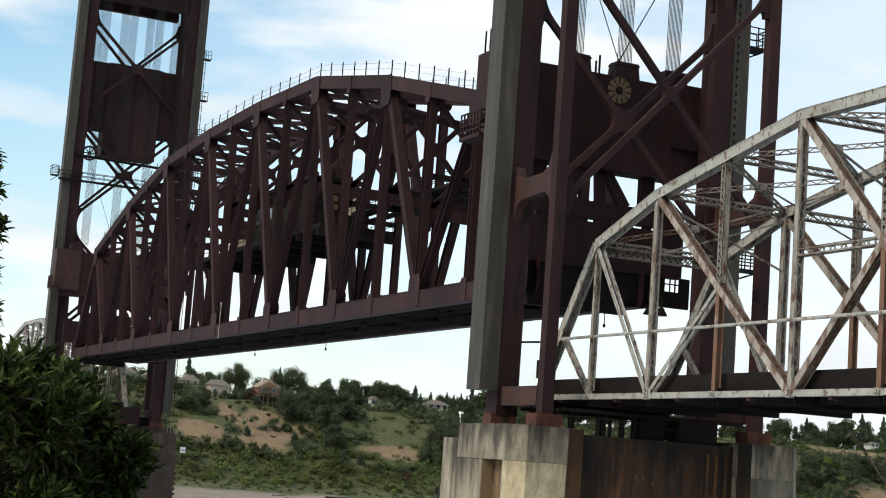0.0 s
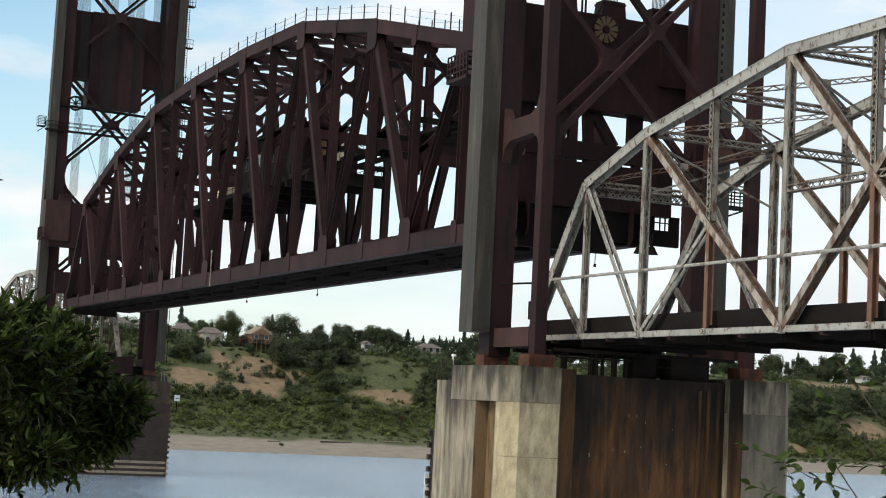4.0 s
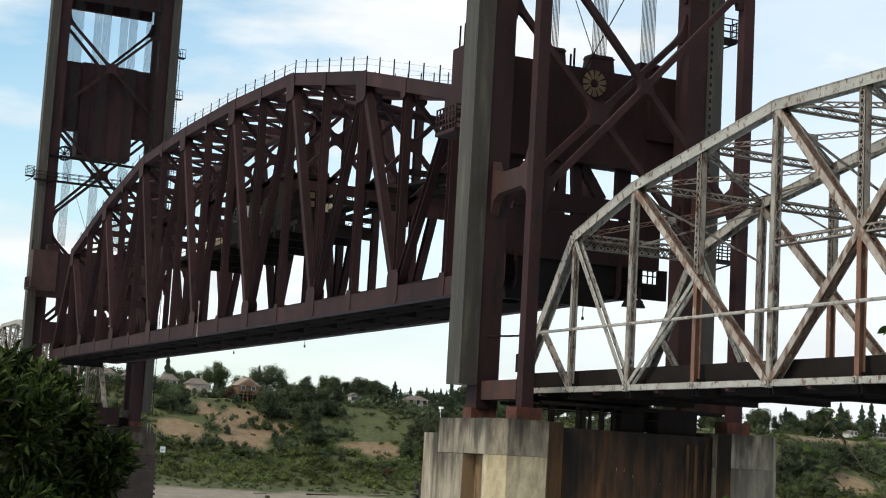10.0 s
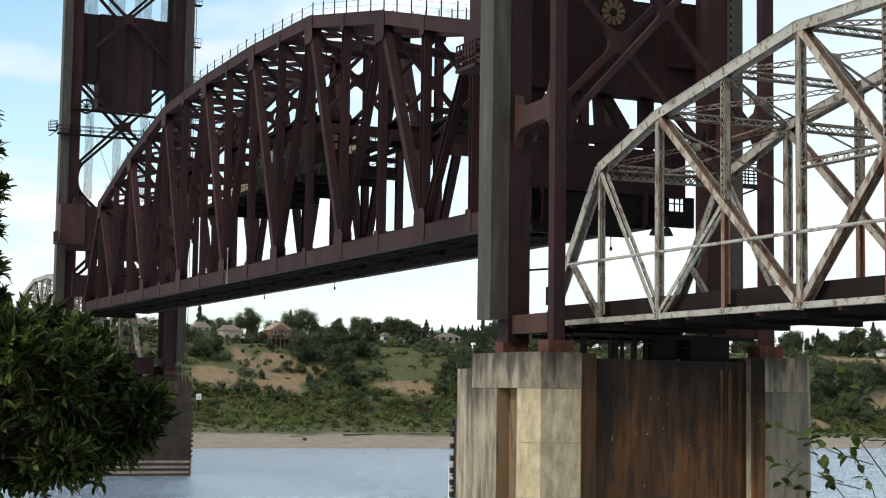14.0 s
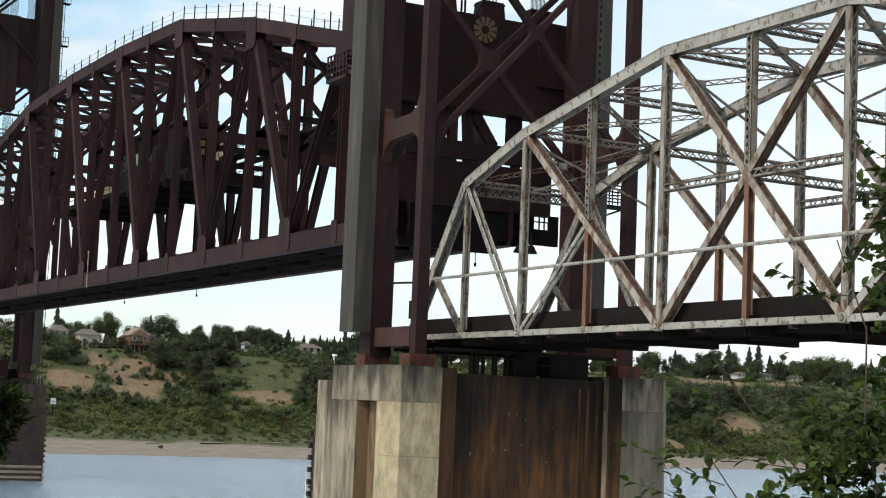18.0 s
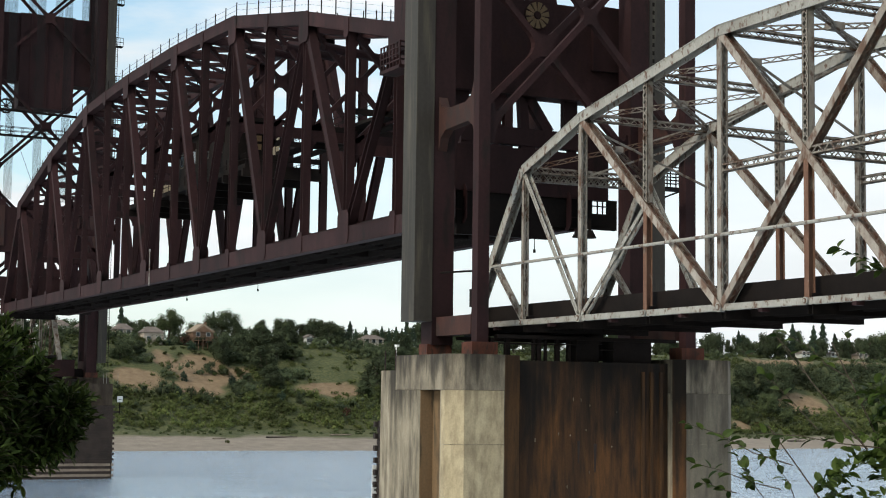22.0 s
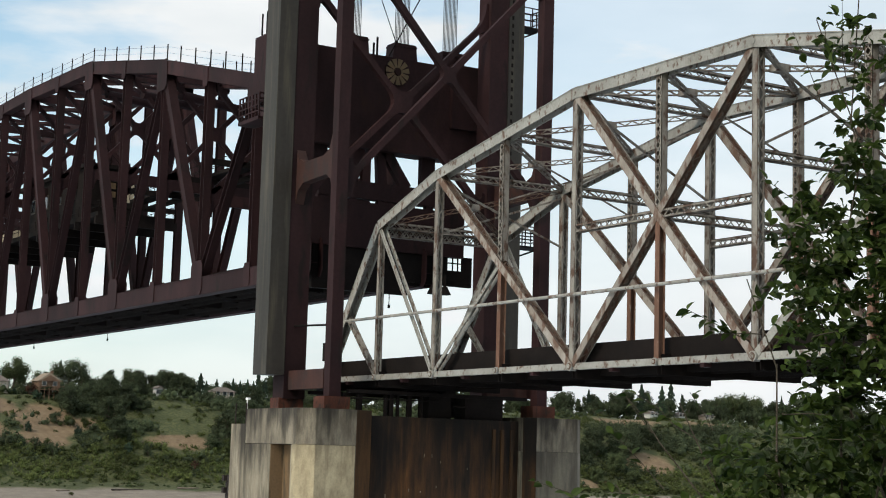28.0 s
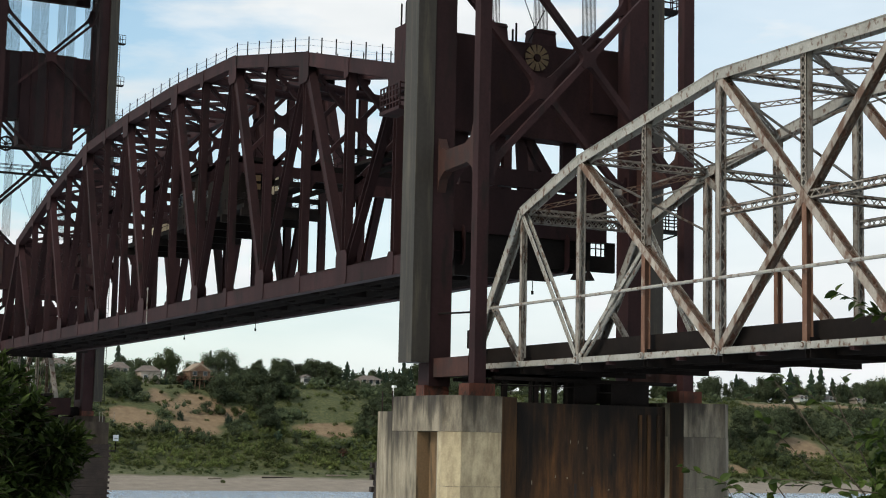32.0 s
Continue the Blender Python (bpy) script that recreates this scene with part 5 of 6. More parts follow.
def build_scrub(name, label, mat, seed, count, y0, y1, rlo, rhi, tall, dense=0.0, size=0.3):
    rng = random.Random(seed)
    spots, bodies = [], []
    made = 0
    while made < count:
        x, y = rng.uniform(30, 640), rng.uniform(y0, y1)
        if any(((x - cx) / a) ** 2 + ((y - cy) / b) ** 2 < 1.3 for cx, cy, a, b in CLEARINGS + GRASSY):
            if rng.random() > ((0.3 if any(((x - cx) / a) ** 2 + ((y - cy) / b) ** 2 < 1 for cx, cy, a, b in GRASSY) else 0.12) if rhi < 2.2 else 0.05):
                continue
        if noise.noise(Vector((x * 0.045, y * 0.06, seed))) < dense:
            if rng.random() > 0.15:
                continue
        made += 1
        r = rng.uniform(rlo, rhi)
        base = Vector((x, y, bank_height(x, y)))
        for k in range(4):
            rr = r * rng.uniform(0.3, 0.62)
            c = base + Vector((rng.gauss(0, r * 0.5), rng.gauss(0, r * 0.5), r * tall * rng.uniform(0.0, 0.75)))
            bodies.append((c, rr * 0.46, rr * 0.5))
            for i in range(int(11 + rr * 26)):
                d = Vector((rng.gauss(0, 1), rng.gauss(0, 1), rng.gauss(0.2, 1))).normalized()
                spots.append((c + d * rr * rng.uniform(0.45, 1.25), d))
    ob = new(name, add_bodies(leaf_cloud(name, spots, mat, size, rng, 0.6), bodies, seed))
    tagged(ob, label, "scrub", kind="stuff")


build_scrub("willow_scrub", "low bright-green willow scrub above the beach", LEAF_SCRUB, 5, 3000, 422, 442, 0.8, 2.3, 1.2, -0.6, 0.19)
build_scrub("bramble_slope", "dark green bramble thickets on the river bluff", LEAF_FAR, 6, 2500, 438, 477, 1.4, 3.6, 1.0, 0.0, 0.23)
build_scrub("hill_brush", "olive brush and weeds on the river bluff", LEAF_SCRUB, 7, 4600, 436, 481, 0.5, 1.6, 0.7, -0.5, 0.19)
build_scrub("dark_brush", "dark green brush scattered in the willow scrub", LEAF_FAR, 9, 420, 424, 446, 0.9, 2.4, 1.4, 0.05, 0.22)
build_scrub("beach_weeds", "yellowish weeds along the top of the beach", LEAF_PALE, 8, 1300, 415, 427, 0.3, 0.9, 0.7, -0.2, 0.18)

# ---------------------------------------------------------------- houses over the river


def build_house(x, y, w, d, h, wall_mat, roof_mat, label, gable=True, deck=False, turn=0.0, z=None):
    z = bank_height(x, y) - 0.4 if z is None else z
    house = thing("house", (x, y, z), label, "house", "houses on the bluff")
    part("wall", box(B(), (x - w / 2, y - d / 2, z), (x + w / 2, y + d / 2, z + h)), wall_mat, house)
    bm = B()
    e, rise = 0.5, w * 0.36 if gable else d * 0.3
    if gable:
        ring = [(x - w / 2 - e, z + h - 0.15), (x, z + h + rise), (x + w / 2 + e, z + h - 0.15), (x, z + h + rise - 0.3)]
        fr = [bm.verts.new((a, y - d / 2 - e, b)) for a, b in ((x - w / 2 - e, z + h - 0.2), (x + w / 2 + e, z + h - 0.2), (x, z + h + rise))]
        bk = [bm.verts.new((v.co.x, y + d / 2 + e, v.co.z)) for v in fr]
        bm.faces.new(fr), bm.faces.new(bk[::-1])
        for i in range(3):
            bm.faces.new((fr[i], bk[i], bk[(i + 1) % 3], fr[(i + 1) % 3]))
        bmesh.ops.recalc_face_normals(bm, faces=bm.faces)
        roof = part("roof", bm, roof_mat, house)
        gb = B()
        g = [gb.verts.new((a, y - d / 2 - e - 0.03, b)) for a, b in ((x - w / 2 + 0.3, z + h - 0.15), (x + w / 2 - 0.3, z + h - 0.15), (x, z + h + rise - 0.65))]
        gb.faces.new(g)
        part("gable_wall", gb, wall_mat, house)
    else:
        lo = [bm.verts.new(v) for v in ((x - w / 2 - e, y - d / 2 - e, z + h), (x + w / 2 + e, y - d / 2 - e, z + h), (x + w / 2 + e, y + d / 2 + e, z + h), (x - w / 2 - e, y + d / 2 + e, z + h))]
        hi = [bm.verts.new(v) for v in ((x - w / 4, y, z + h + rise), (x + w / 4, y, z + h + rise))]
        bm.faces.new(lo[::-1]), bm.faces.new((lo[0], lo[1], hi[1], hi[0])), bm.faces.new((lo[2], lo[3], hi[0], hi[1]))
        bm.faces.new((lo[1], lo[2], hi[1])), bm.faces.new((lo[3], lo[0], hi[0]))
        roof = part("roof", bm, roof_mat, house)
    if deck:
        part("chimney", box(B(), (x + w * 0.22, y, z + h), (x + w * 0.22 + 0.7, y + 0.7, z + h + rise + 0.7)), HOUSE_TAN, roof)
    rows = 2 if h > 4.5 else 1
    n = max(2, int(w / 2.2))
    for r in range(rows):
        for i in range(n):
            wx = x - w / 2 + w * (i + 0.5) / n
            wz = z + 1.1 + r * (h / rows)
            win = part("window", box(B(), (wx - 0.65, y - d / 2 - 0.05, wz), (wx + 0.65, y - d / 2 + 0.05, wz + 1.4)), HOUSE_WHITE, house)
            part("pane", box(B(), (wx - 0.55, y - d / 2 - 0.08, wz + 0.1), (wx + 0.55, y - d / 2 - 0.04, wz + 1.3)), GLASS, win)
    if deck:
        part("deck", box(B(), (x - w / 2 - 0.6, y - d / 2 - 2.4, z + h / 2 - 0.2), (x + w / 2 + 0.6, y - d / 2, z + h / 2)), HOUSE_TAN, house)
        for i in range(6):
            px = x - w / 2 - 0.4 + (w + 0.8) * i / 5
            part("deck_post", box(B(), (px - 0.1, y - d / 2 - 2.3, z - 1.5), (px + 0.1, y - d / 2 - 2.1, z + h / 2 + 1.0)), HOUSE_TAN, house)
        part("deck_rail", box(B(), (x - w / 2 - 0.6, y - d / 2 - 2.35, z + h / 2 + 0.9), (x + w / 2 + 0.6, y - d / 2 - 2.2, z + h / 2 + 1.05)), HOUSE_TAN, house)
    return house


build_house(154.4, 472.5, 6.4, 7, 5.4, HOUSE_TAN, ROOF_TAN, "cedar-brown gabled house with a timber deck over the river", True, True, 0, 27.4)
build_house(140.4, 476, 6.0, 6, 3.6, HOUSE_PINK, ROOF, "pale stucco house with a low grey roof", False, False, 0, 28.6)
build_house(132.4, 479, 4.6, 6, 2.6, HOUSE_PINK, ROOF, "small grey-roofed white house half behind trees", False, False, 0, 30.4)
build_house(165.0, 489, 4.0, 6, 4.0, HOUSE_WHITE, ROOF, "white gabled house behind oaks", True, False, 0, 31.0)
build_house(192.6, 480, 2.0, 3, 3.0, HOUSE_WHITE, ROOF, "tiny white shed on the bluff's edge", True, False, 0, 29.6)
build_house(113.0, 480, 6.5, 6, 3.2, HOUSE_WHITE, ROOF, "white low house seen under the raised span", False, False, 0, 30.3)
build_house(122.0, 482, 5.5, 6, 3.2, HOUSE_WHITE, ROOF, "white low house seen under the raised span", True, False, 0, 30.3)
build_house(215.0, 482, 7.0, 5, 2.4, HOUSE_PINK, ROOF, "long low house among trees", False, False, 0, 30.0)
for x, w in ((404, 4.0), (418, 3.6), (432, 5.0), (470, 4.8)):
    build_house(x, 499, w, 4, 1.7, HOUSE_WHITE if w < 4.9 else HOUSE_PINK, ROOF, "low pale building on the far field", False, False, 0, 31.0)

# driftwood and a stone on the beach
for i, (x, y, n, a) in enumerate(((158, 411, 9, 0.1), (176, 414, 6, -0.1), (190, 412, 7, 0.15), (140, 409, 4, 0.3), (330, 411, 7, 0.0), (205, 413, 5, 0.1))):
    z = bank_height(x, y) + 0.15
    bm = B()
    limb(bm, (x - n / 2, y, z), (x + n / 2, y + n * a, z + 0.1), 0.28, 0.12, random.Random(i), 5, 0.02, 7)
    single("driftwood_log", bm, TIMBER if i % 2 == 0 else TIMBER_PALE, (x, y, z), "weathered driftwood log lying on the sand", "driftwood", "driftwood logs")
put(BUSHES[1], 139.5, 402, 0.7, group="shrubs on the slope", label="small weed clump on the sand beach")

# ---------------------------------------------------------------- foreground branches


def leaf_mesh(name, mat, length, width):
    """One leaf with a folded midrib and a drooping tip."""
    bm = B()
    k = 5
    mid, lt, rt = [], [], []
    for i in range(k + 1):
        f = i / k
        w = width / 2 * math.sin(math.pi * min(1, f * 0.94 + 0.04)) ** 0.8
        z = -0.25 * length * f * f
        mid.append(bm.verts.new((0, f * length, z)))
        if 0 < i < k:
            lt.append(bm.verts.new((-w, f * length, z + w * 0.35)))
            rt.append(bm.verts.new((w, f * length, z + w * 0.35)))
        else:
            lt.append(mid[-1]), rt.append(mid[-1])
    for i in range(k):
        for s in (lt, rt):
            ring = [mid[i], mid[i + 1]] + ([s[i + 1]] if s[i + 1] is not mid[i + 1] else []) + ([s[i]] if s[i] is not mid[i] else [])
            if len(ring) > 2:
                bm.faces.new(ring if s is rt else ring[::-1])
    me = bpy.data.meshes.new(name)
    bm.to_mesh(me)
    bm.free()
    me.materials.append(mat)
    return me


def near_plant(name, loc, label, category, trunk, blobs, mat, length, width, per, rise, seed, singles=280, sprays=(), thick=0.014):
    """A tree or shrub close to the camera: limbs to each cluster, twigs, single leaves, and the rest of the crown."""
    rng = random.Random(seed)
    tree = thing(name, loc, label, category)
    bm = B()
    pts = limb(bm, trunk[0], trunk[1], trunk[2], trunk[3], rng, 7, 0.02, 9)
    part("trunk", bm, BARK, tree)
    lm = leaf_mesh("leaf", mat, length, width)
    lv = [v.co.copy() for v in lm.vertices]
    lf = [tuple(p.vertices) for p in lm.polygons]
    verts, faces, poses = [], [], []

    def set_leaf(at, way, s):
        way = way.normalized()
        side = way.cross(Vector((rng.gauss(0, 0.5), rng.gauss(0, 0.5), 1))).normalized()
        up = side.cross(way)
        m = Matrix((side, way, up)).transposed().to_4x4()
        m.translation = at
        poses.append(m @ Matrix.Diagonal((s, s, s, 1)))

    for x, y, z, r in blobs:
        c = Vector((x, y, z))
        start = min(pts, key=lambda p: (p - c).length + 0.8 * max(0, p.z - c.z))
        bm = B()
        limb(bm, start, c, thick, 0.004, rng, 5, 0.06, 5)
        for t in range(max(4, int(per * r))):
            d = Vector((rng.gauss(0, 1), rng.gauss(0, 1), rng.gauss(0.25, 1))).normalized()
            tip = c + d * r * rng.uniform(0.45, 1.05)
            a = c + d * r * 0.05
            limb(bm, a, tip, 0.005, 0.002, rng, 2, 0.05, 4)
            n = rng.randint(7, 11)
            for i in range(n):
                f = rng.uniform(0.15, 1.0)
                way = d * 0.7 + Vector((rng.gauss(0, 0.6), rng.gauss(0, 0.6), rng.gauss(rise, 0.5)))
                set_leaf(a.lerp(tip, f), way, rng.uniform(0.65, 1.15))
        part("branch", bm, BARK, tree)
    for p, q, k in sprays:
        p, q = Vector(p), Vector(q)
        bm = B()
        ln = limb(bm, p, q, 0.006, 0.002, rng, 4, 0.03, 4)
        for i in range(k):
            f = 0.25 + 0.75 * i / k
            set_leaf(p.lerp(q, f), (q - p).normalized() * 0.5 + Vector((rng.gauss(0, 0.7), rng.gauss(0, 0.7), rng.gauss(0.1, 0.5))), rng.uniform(0.7, 1.1))
        part("branch", bm, BARK, tree)
    rng.shuffle(poses)
    base = BASE[tree.name]
    for m in poses[:singles]:
        ob = new("leaf", lm)
        ob.parent = tree
        ob.matrix_basis = Matrix.Translation(-base) @ m
    for m in poses[singles:]:
        i = len(verts)
        verts += [tuple(m @ v - base) for v in lv]
        faces += [tuple(i + j for j in f) for f in lf]
    me = bpy.data.meshes.new("crown")
    me.from_pydata(verts, [], faces)
    me.materials.append(mat)
    crown = new("crown", me)
    crown.parent = tree
    tagged(crown, kind="stuff")
    return tree


LEFT_BLOBS = ((1.29, 9.53, 14.74, 0.10), (1.36, 9.85, 14.62, 0.14), (1.37, 9.70, 14.37, 0.13), (1.40, 9.96, 14.16, 0.13), (1.44, 10.00, 13.93, 0.12), (1.38, 9.45, 13.66, 0.14),
              (1.51, 9.39, 13.42, 0.3), (1.84, 10.17, 13.57, 0.19), (1.85, 9.58, 13.37, 0.24), (1.81, 9.57, 13.21, 0.35), (1.61, 10.37, 13.07, 0.38), (1.98, 9.77, 12.98, 0.29),
              (2.27, 10.08, 13.02, 0.24), (2.35, 9.69, 13.12, 0.15), (2.33, 9.86, 12.94, 0.17), (1.80, 9.47, 12.81, 0.21), (1.60, 10.00, 12.79, 0.21), (1.38, 9.7, 12.95, 0.3), (1.45, 9.9, 13.3, 0.3), (2.45, 9.9, 13.11, 0.15),
              (2.27, 9.9, 12.92, 0.2), (2.05, 9.9, 12.82, 0.22), (1.72, 9.9, 12.74, 0.2), (2.17, 9.9, 13.28, 0.19), (2.02, 9.9, 13.5, 0.19))
near_plant("broadleaf_tree", (0.55, 10.4, bank_height(0.55, 10.4)), "glossy-leaved young tree on the near bank, leaf colour darkened for shade", "tree",
           ((0.55, 10.4, bank_height(0.55, 10.4) - 0.2), (1.15, 9.8, 14.9), 0.07, 0.012), LEFT_BLOBS, LEAF_TREE, 0.082, 0.025, 520, 0.5, 91)


def wild_shrub():
    """A loose hedge shrub: thin stems rising from the bank, twigs in an uneven outline, many small leaves."""
    rng = random.Random(92)
    foot, along = Vector((4.935, 4.822, 0)), Vector((0.699, -0.715, 0))
    back = Vector((0.715, 0.699, 0))
    at = lambda u, w, z: foot + along * u + back * w + Vector((0, 0, z))
    # height, where its loose edge lies, how full it is
    edge = ((12.2, -0.8, 0.8), (12.85, -0.72, 0.7), (13.05, -0.68, 0.65), (13.2, -0.64, 0.6), (13.32, -0.58, 0.55), (13.4, -0.36, 0.55), (13.46, -0.2, 0.8), (13.6, -0.16, 0.9),
            (13.75, -0.28, 0.85), (13.95, -0.3, 0.95), (14.2, -0.27, 0.95), (14.36, -0.33, 0.8), (14.48, -0.14, 0.38), (14.7, -0.06, 0.27), (14.95, -0.15, 0.24), (15.1, -0.08, 0.2), (15.3, 0.1, 0.25))
    base = at(0.3, 0.1, 0)
    base.z = bank_height(base.x, base.y)
    shrub = thing("wild_shrub", base, "fresh green leafy shrub rising beside the viewpoint", "shrub")
    stems = []
    for u0, u1, z1 in ((0.1, -0.95, 13.1), (0.15, -0.7, 13.45), (0.2, -0.4, 13.95), (0.25, -0.2, 14.4), (0.3, -0.12, 15.1), (0.3, 0.05, 15.2), (0.35, 0.2, 15.3), (0.4, 0.35, 15.2), (0.4, 0.5, 14.8)):
        bm = B()
        a, b = at(u0, rng.uniform(-0.15, 0.25), 0), at(u1, rng.uniform(-0.15, 0.2), z1)
        a.z = bank_height(a.x, a.y) - 0.1
        pts = limb(bm, a, b, 0.009, 0.0025, rng, 7, 0.025, 6)
        for p, q in zip(pts, pts[1:]):
            stems += [p.lerp(q, f / 4) for f in range(4)]
        part("stem", bm, BARK, shrub)
    lm = leaf_mesh("leaf", LEAF_BUSH, 0.054, 0.033)
    lv = [v.co.copy() for v in lm.vertices]
    lf = [tuple(p.vertices) for p in lm.polygons]
    poses = []

    def twig(p, q, n, bm):
        way0 = (q - p).normalized()
        limb(bm, p, q, 0.0028, 0.0012, rng, 3, 0.05, 4)
        for i in range(n):
            way = (way0 * 0.5 + Vector((rng.gauss(0, 0.7), rng.gauss(0, 0.7), rng.gauss(0.0, 0.5)))).normalized()
            side = way.cross(Vector((rng.gauss(0, 0.5), rng.gauss(0, 0.5), 1))).normalized()
            m = Matrix((side, way, side.cross(way))).transposed().to_4x4()
            m.translation = p.lerp(q, 0.2 + 0.8 * (i + rng.random()) / n)
            s = rng.uniform(0.6, 1.15)
            poses.append(m @ Matrix.Diagonal((s, s, s, 1)))

    made = 0
    while made < 2000:
        z, u, w = rng.uniform(12.3, 15.3), rng.uniform(-1.15, 0.6), rng.gauss(0.05, 0.22)
        for (za, ua, fa), (zb, ub, fb) in zip(edge, edge[1:]):
            if za <= z <= zb:
                f = (z - za) / (zb - za)
                left, full = ua + (ub - ua) * f, fa + (fb - fa) * f
        inside = u - left + 0.08 * noise.noise(Vector((z * 4, 1, 1)))
        clump = 0.5 + 0.9 * noise.noise(Vector((u * 3.2, w * 3, z * 3.2)))
        if inside < 0 or rng.random() > full * min(1.0, 0.3 + inside / (0.25 if z > 13.45 else 0.55)) * max(0.12, min(1, clump + 0.35 * full)):
            continue
        made += 1
        q = at(u, w, z)
        p = min(stems, key=lambda v: (v - q).length + 0.5 * max(0, v.z - q.z))
        if (p - q).length > 0.22:
            p = q + (p - q).normalized() * 0.22
        bm = B()
        twig(p, q, rng.randint(6, 10), bm)
        part("twig", bm, BARK, shrub) if made <= 200 else bm.free()
    for u0, z0, u1, z1, n in ((-0.84, 12.8, -0.94, 13.03, 11), (-0.96, 12.8, -1.11, 13.05, 10), (-0.8, 13.33, -0.92, 13.5, 4), (-0.5, 13.03, -0.98, 13.08, 13), (-1.08, 12.83, -1.22, 12.87, 8),
                             (-0.55, 13.35, -0.64, 13.5, 5), (-0.4, 13.72, -0.66, 13.85, 16), (-0.35, 13.75, -0.55, 13.75, 12), (-0.1, 14.7, -0.22, 15.02, 8), (0.0, 14.8, -0.02, 15.15, 8), (-0.2, 14.3, -0.34, 14.4, 9),
                             (-0.75, 13.1, -1.05, 13.42, 9), (-0.85, 12.95, -1.3, 13.12, 14), (-0.9, 12.85, -1.25, 12.95, 12), (-0.6, 13.3, -0.88, 13.5, 9), (-0.25, 14.0, -0.33, 14.25, 9)):
        bm = B()
        twig(at(u0, 0, z0), at(u1, -0.05, z1), n, bm)
        part("twig", bm, BARK, shrub)
    bm = B()
    limb(bm, at(-0.55, 0, 13.02), at(-0.91, -0.03, 13.48), 0.0045, 0.0018, rng, 5, 0.02, 5)
    part("stem", bm, BARK, shrub)
    rng.shuffle(poses)
    origin = BASE[shrub.name]
    for m in poses[:280]:
        ob = new("leaf", lm)
        ob.parent = shrub
        ob.matrix_basis = Matrix.Translation(-origin) @ m
    verts, faces = [], []
    for m in poses[280:]:
        i = len(verts)
        verts += [tuple(m @ v - origin) for v in lv]
        faces += [tuple(i + j for j in f) for f in lf]
    me = bpy.data.meshes.new("crown")
    me.from_pydata(verts, [], faces)
    me.materials.append(LEAF_BUSH)
    crown = new("crown", me)
    crown.parent = shrub
    tagged(crown, kind="stuff")


wild_shrub()
for p in PROTOS:
    for o in (*p.children_recursive, p):
        bpy.data.objects.remove(o)

# ---------------------------------------------------------------- machinery and fittings of the lift span


def railing(parent, p, q, height=1.1, step=1.5, mat=None, bars=2, t=0.05):
    """Posts and rails between two points at floor level; every piece is a part."""
    mat = mat or DARK
    p, q, Z = Vector(p), Vector(q), Vector((0, 0, 1))
    k = max(1, round((q - p).length / step))
    for i in range(k + 1):
        a = p.lerp(q, i / k)
        part("rail_post", beam(B(), a, a + Z * height, t, t), mat, parent)
    for i in range(bars):
        h = height * (i + 1) / bars
        part("rail", beam(B(), p + Z * h, q + Z * h, t, t), mat, parent)


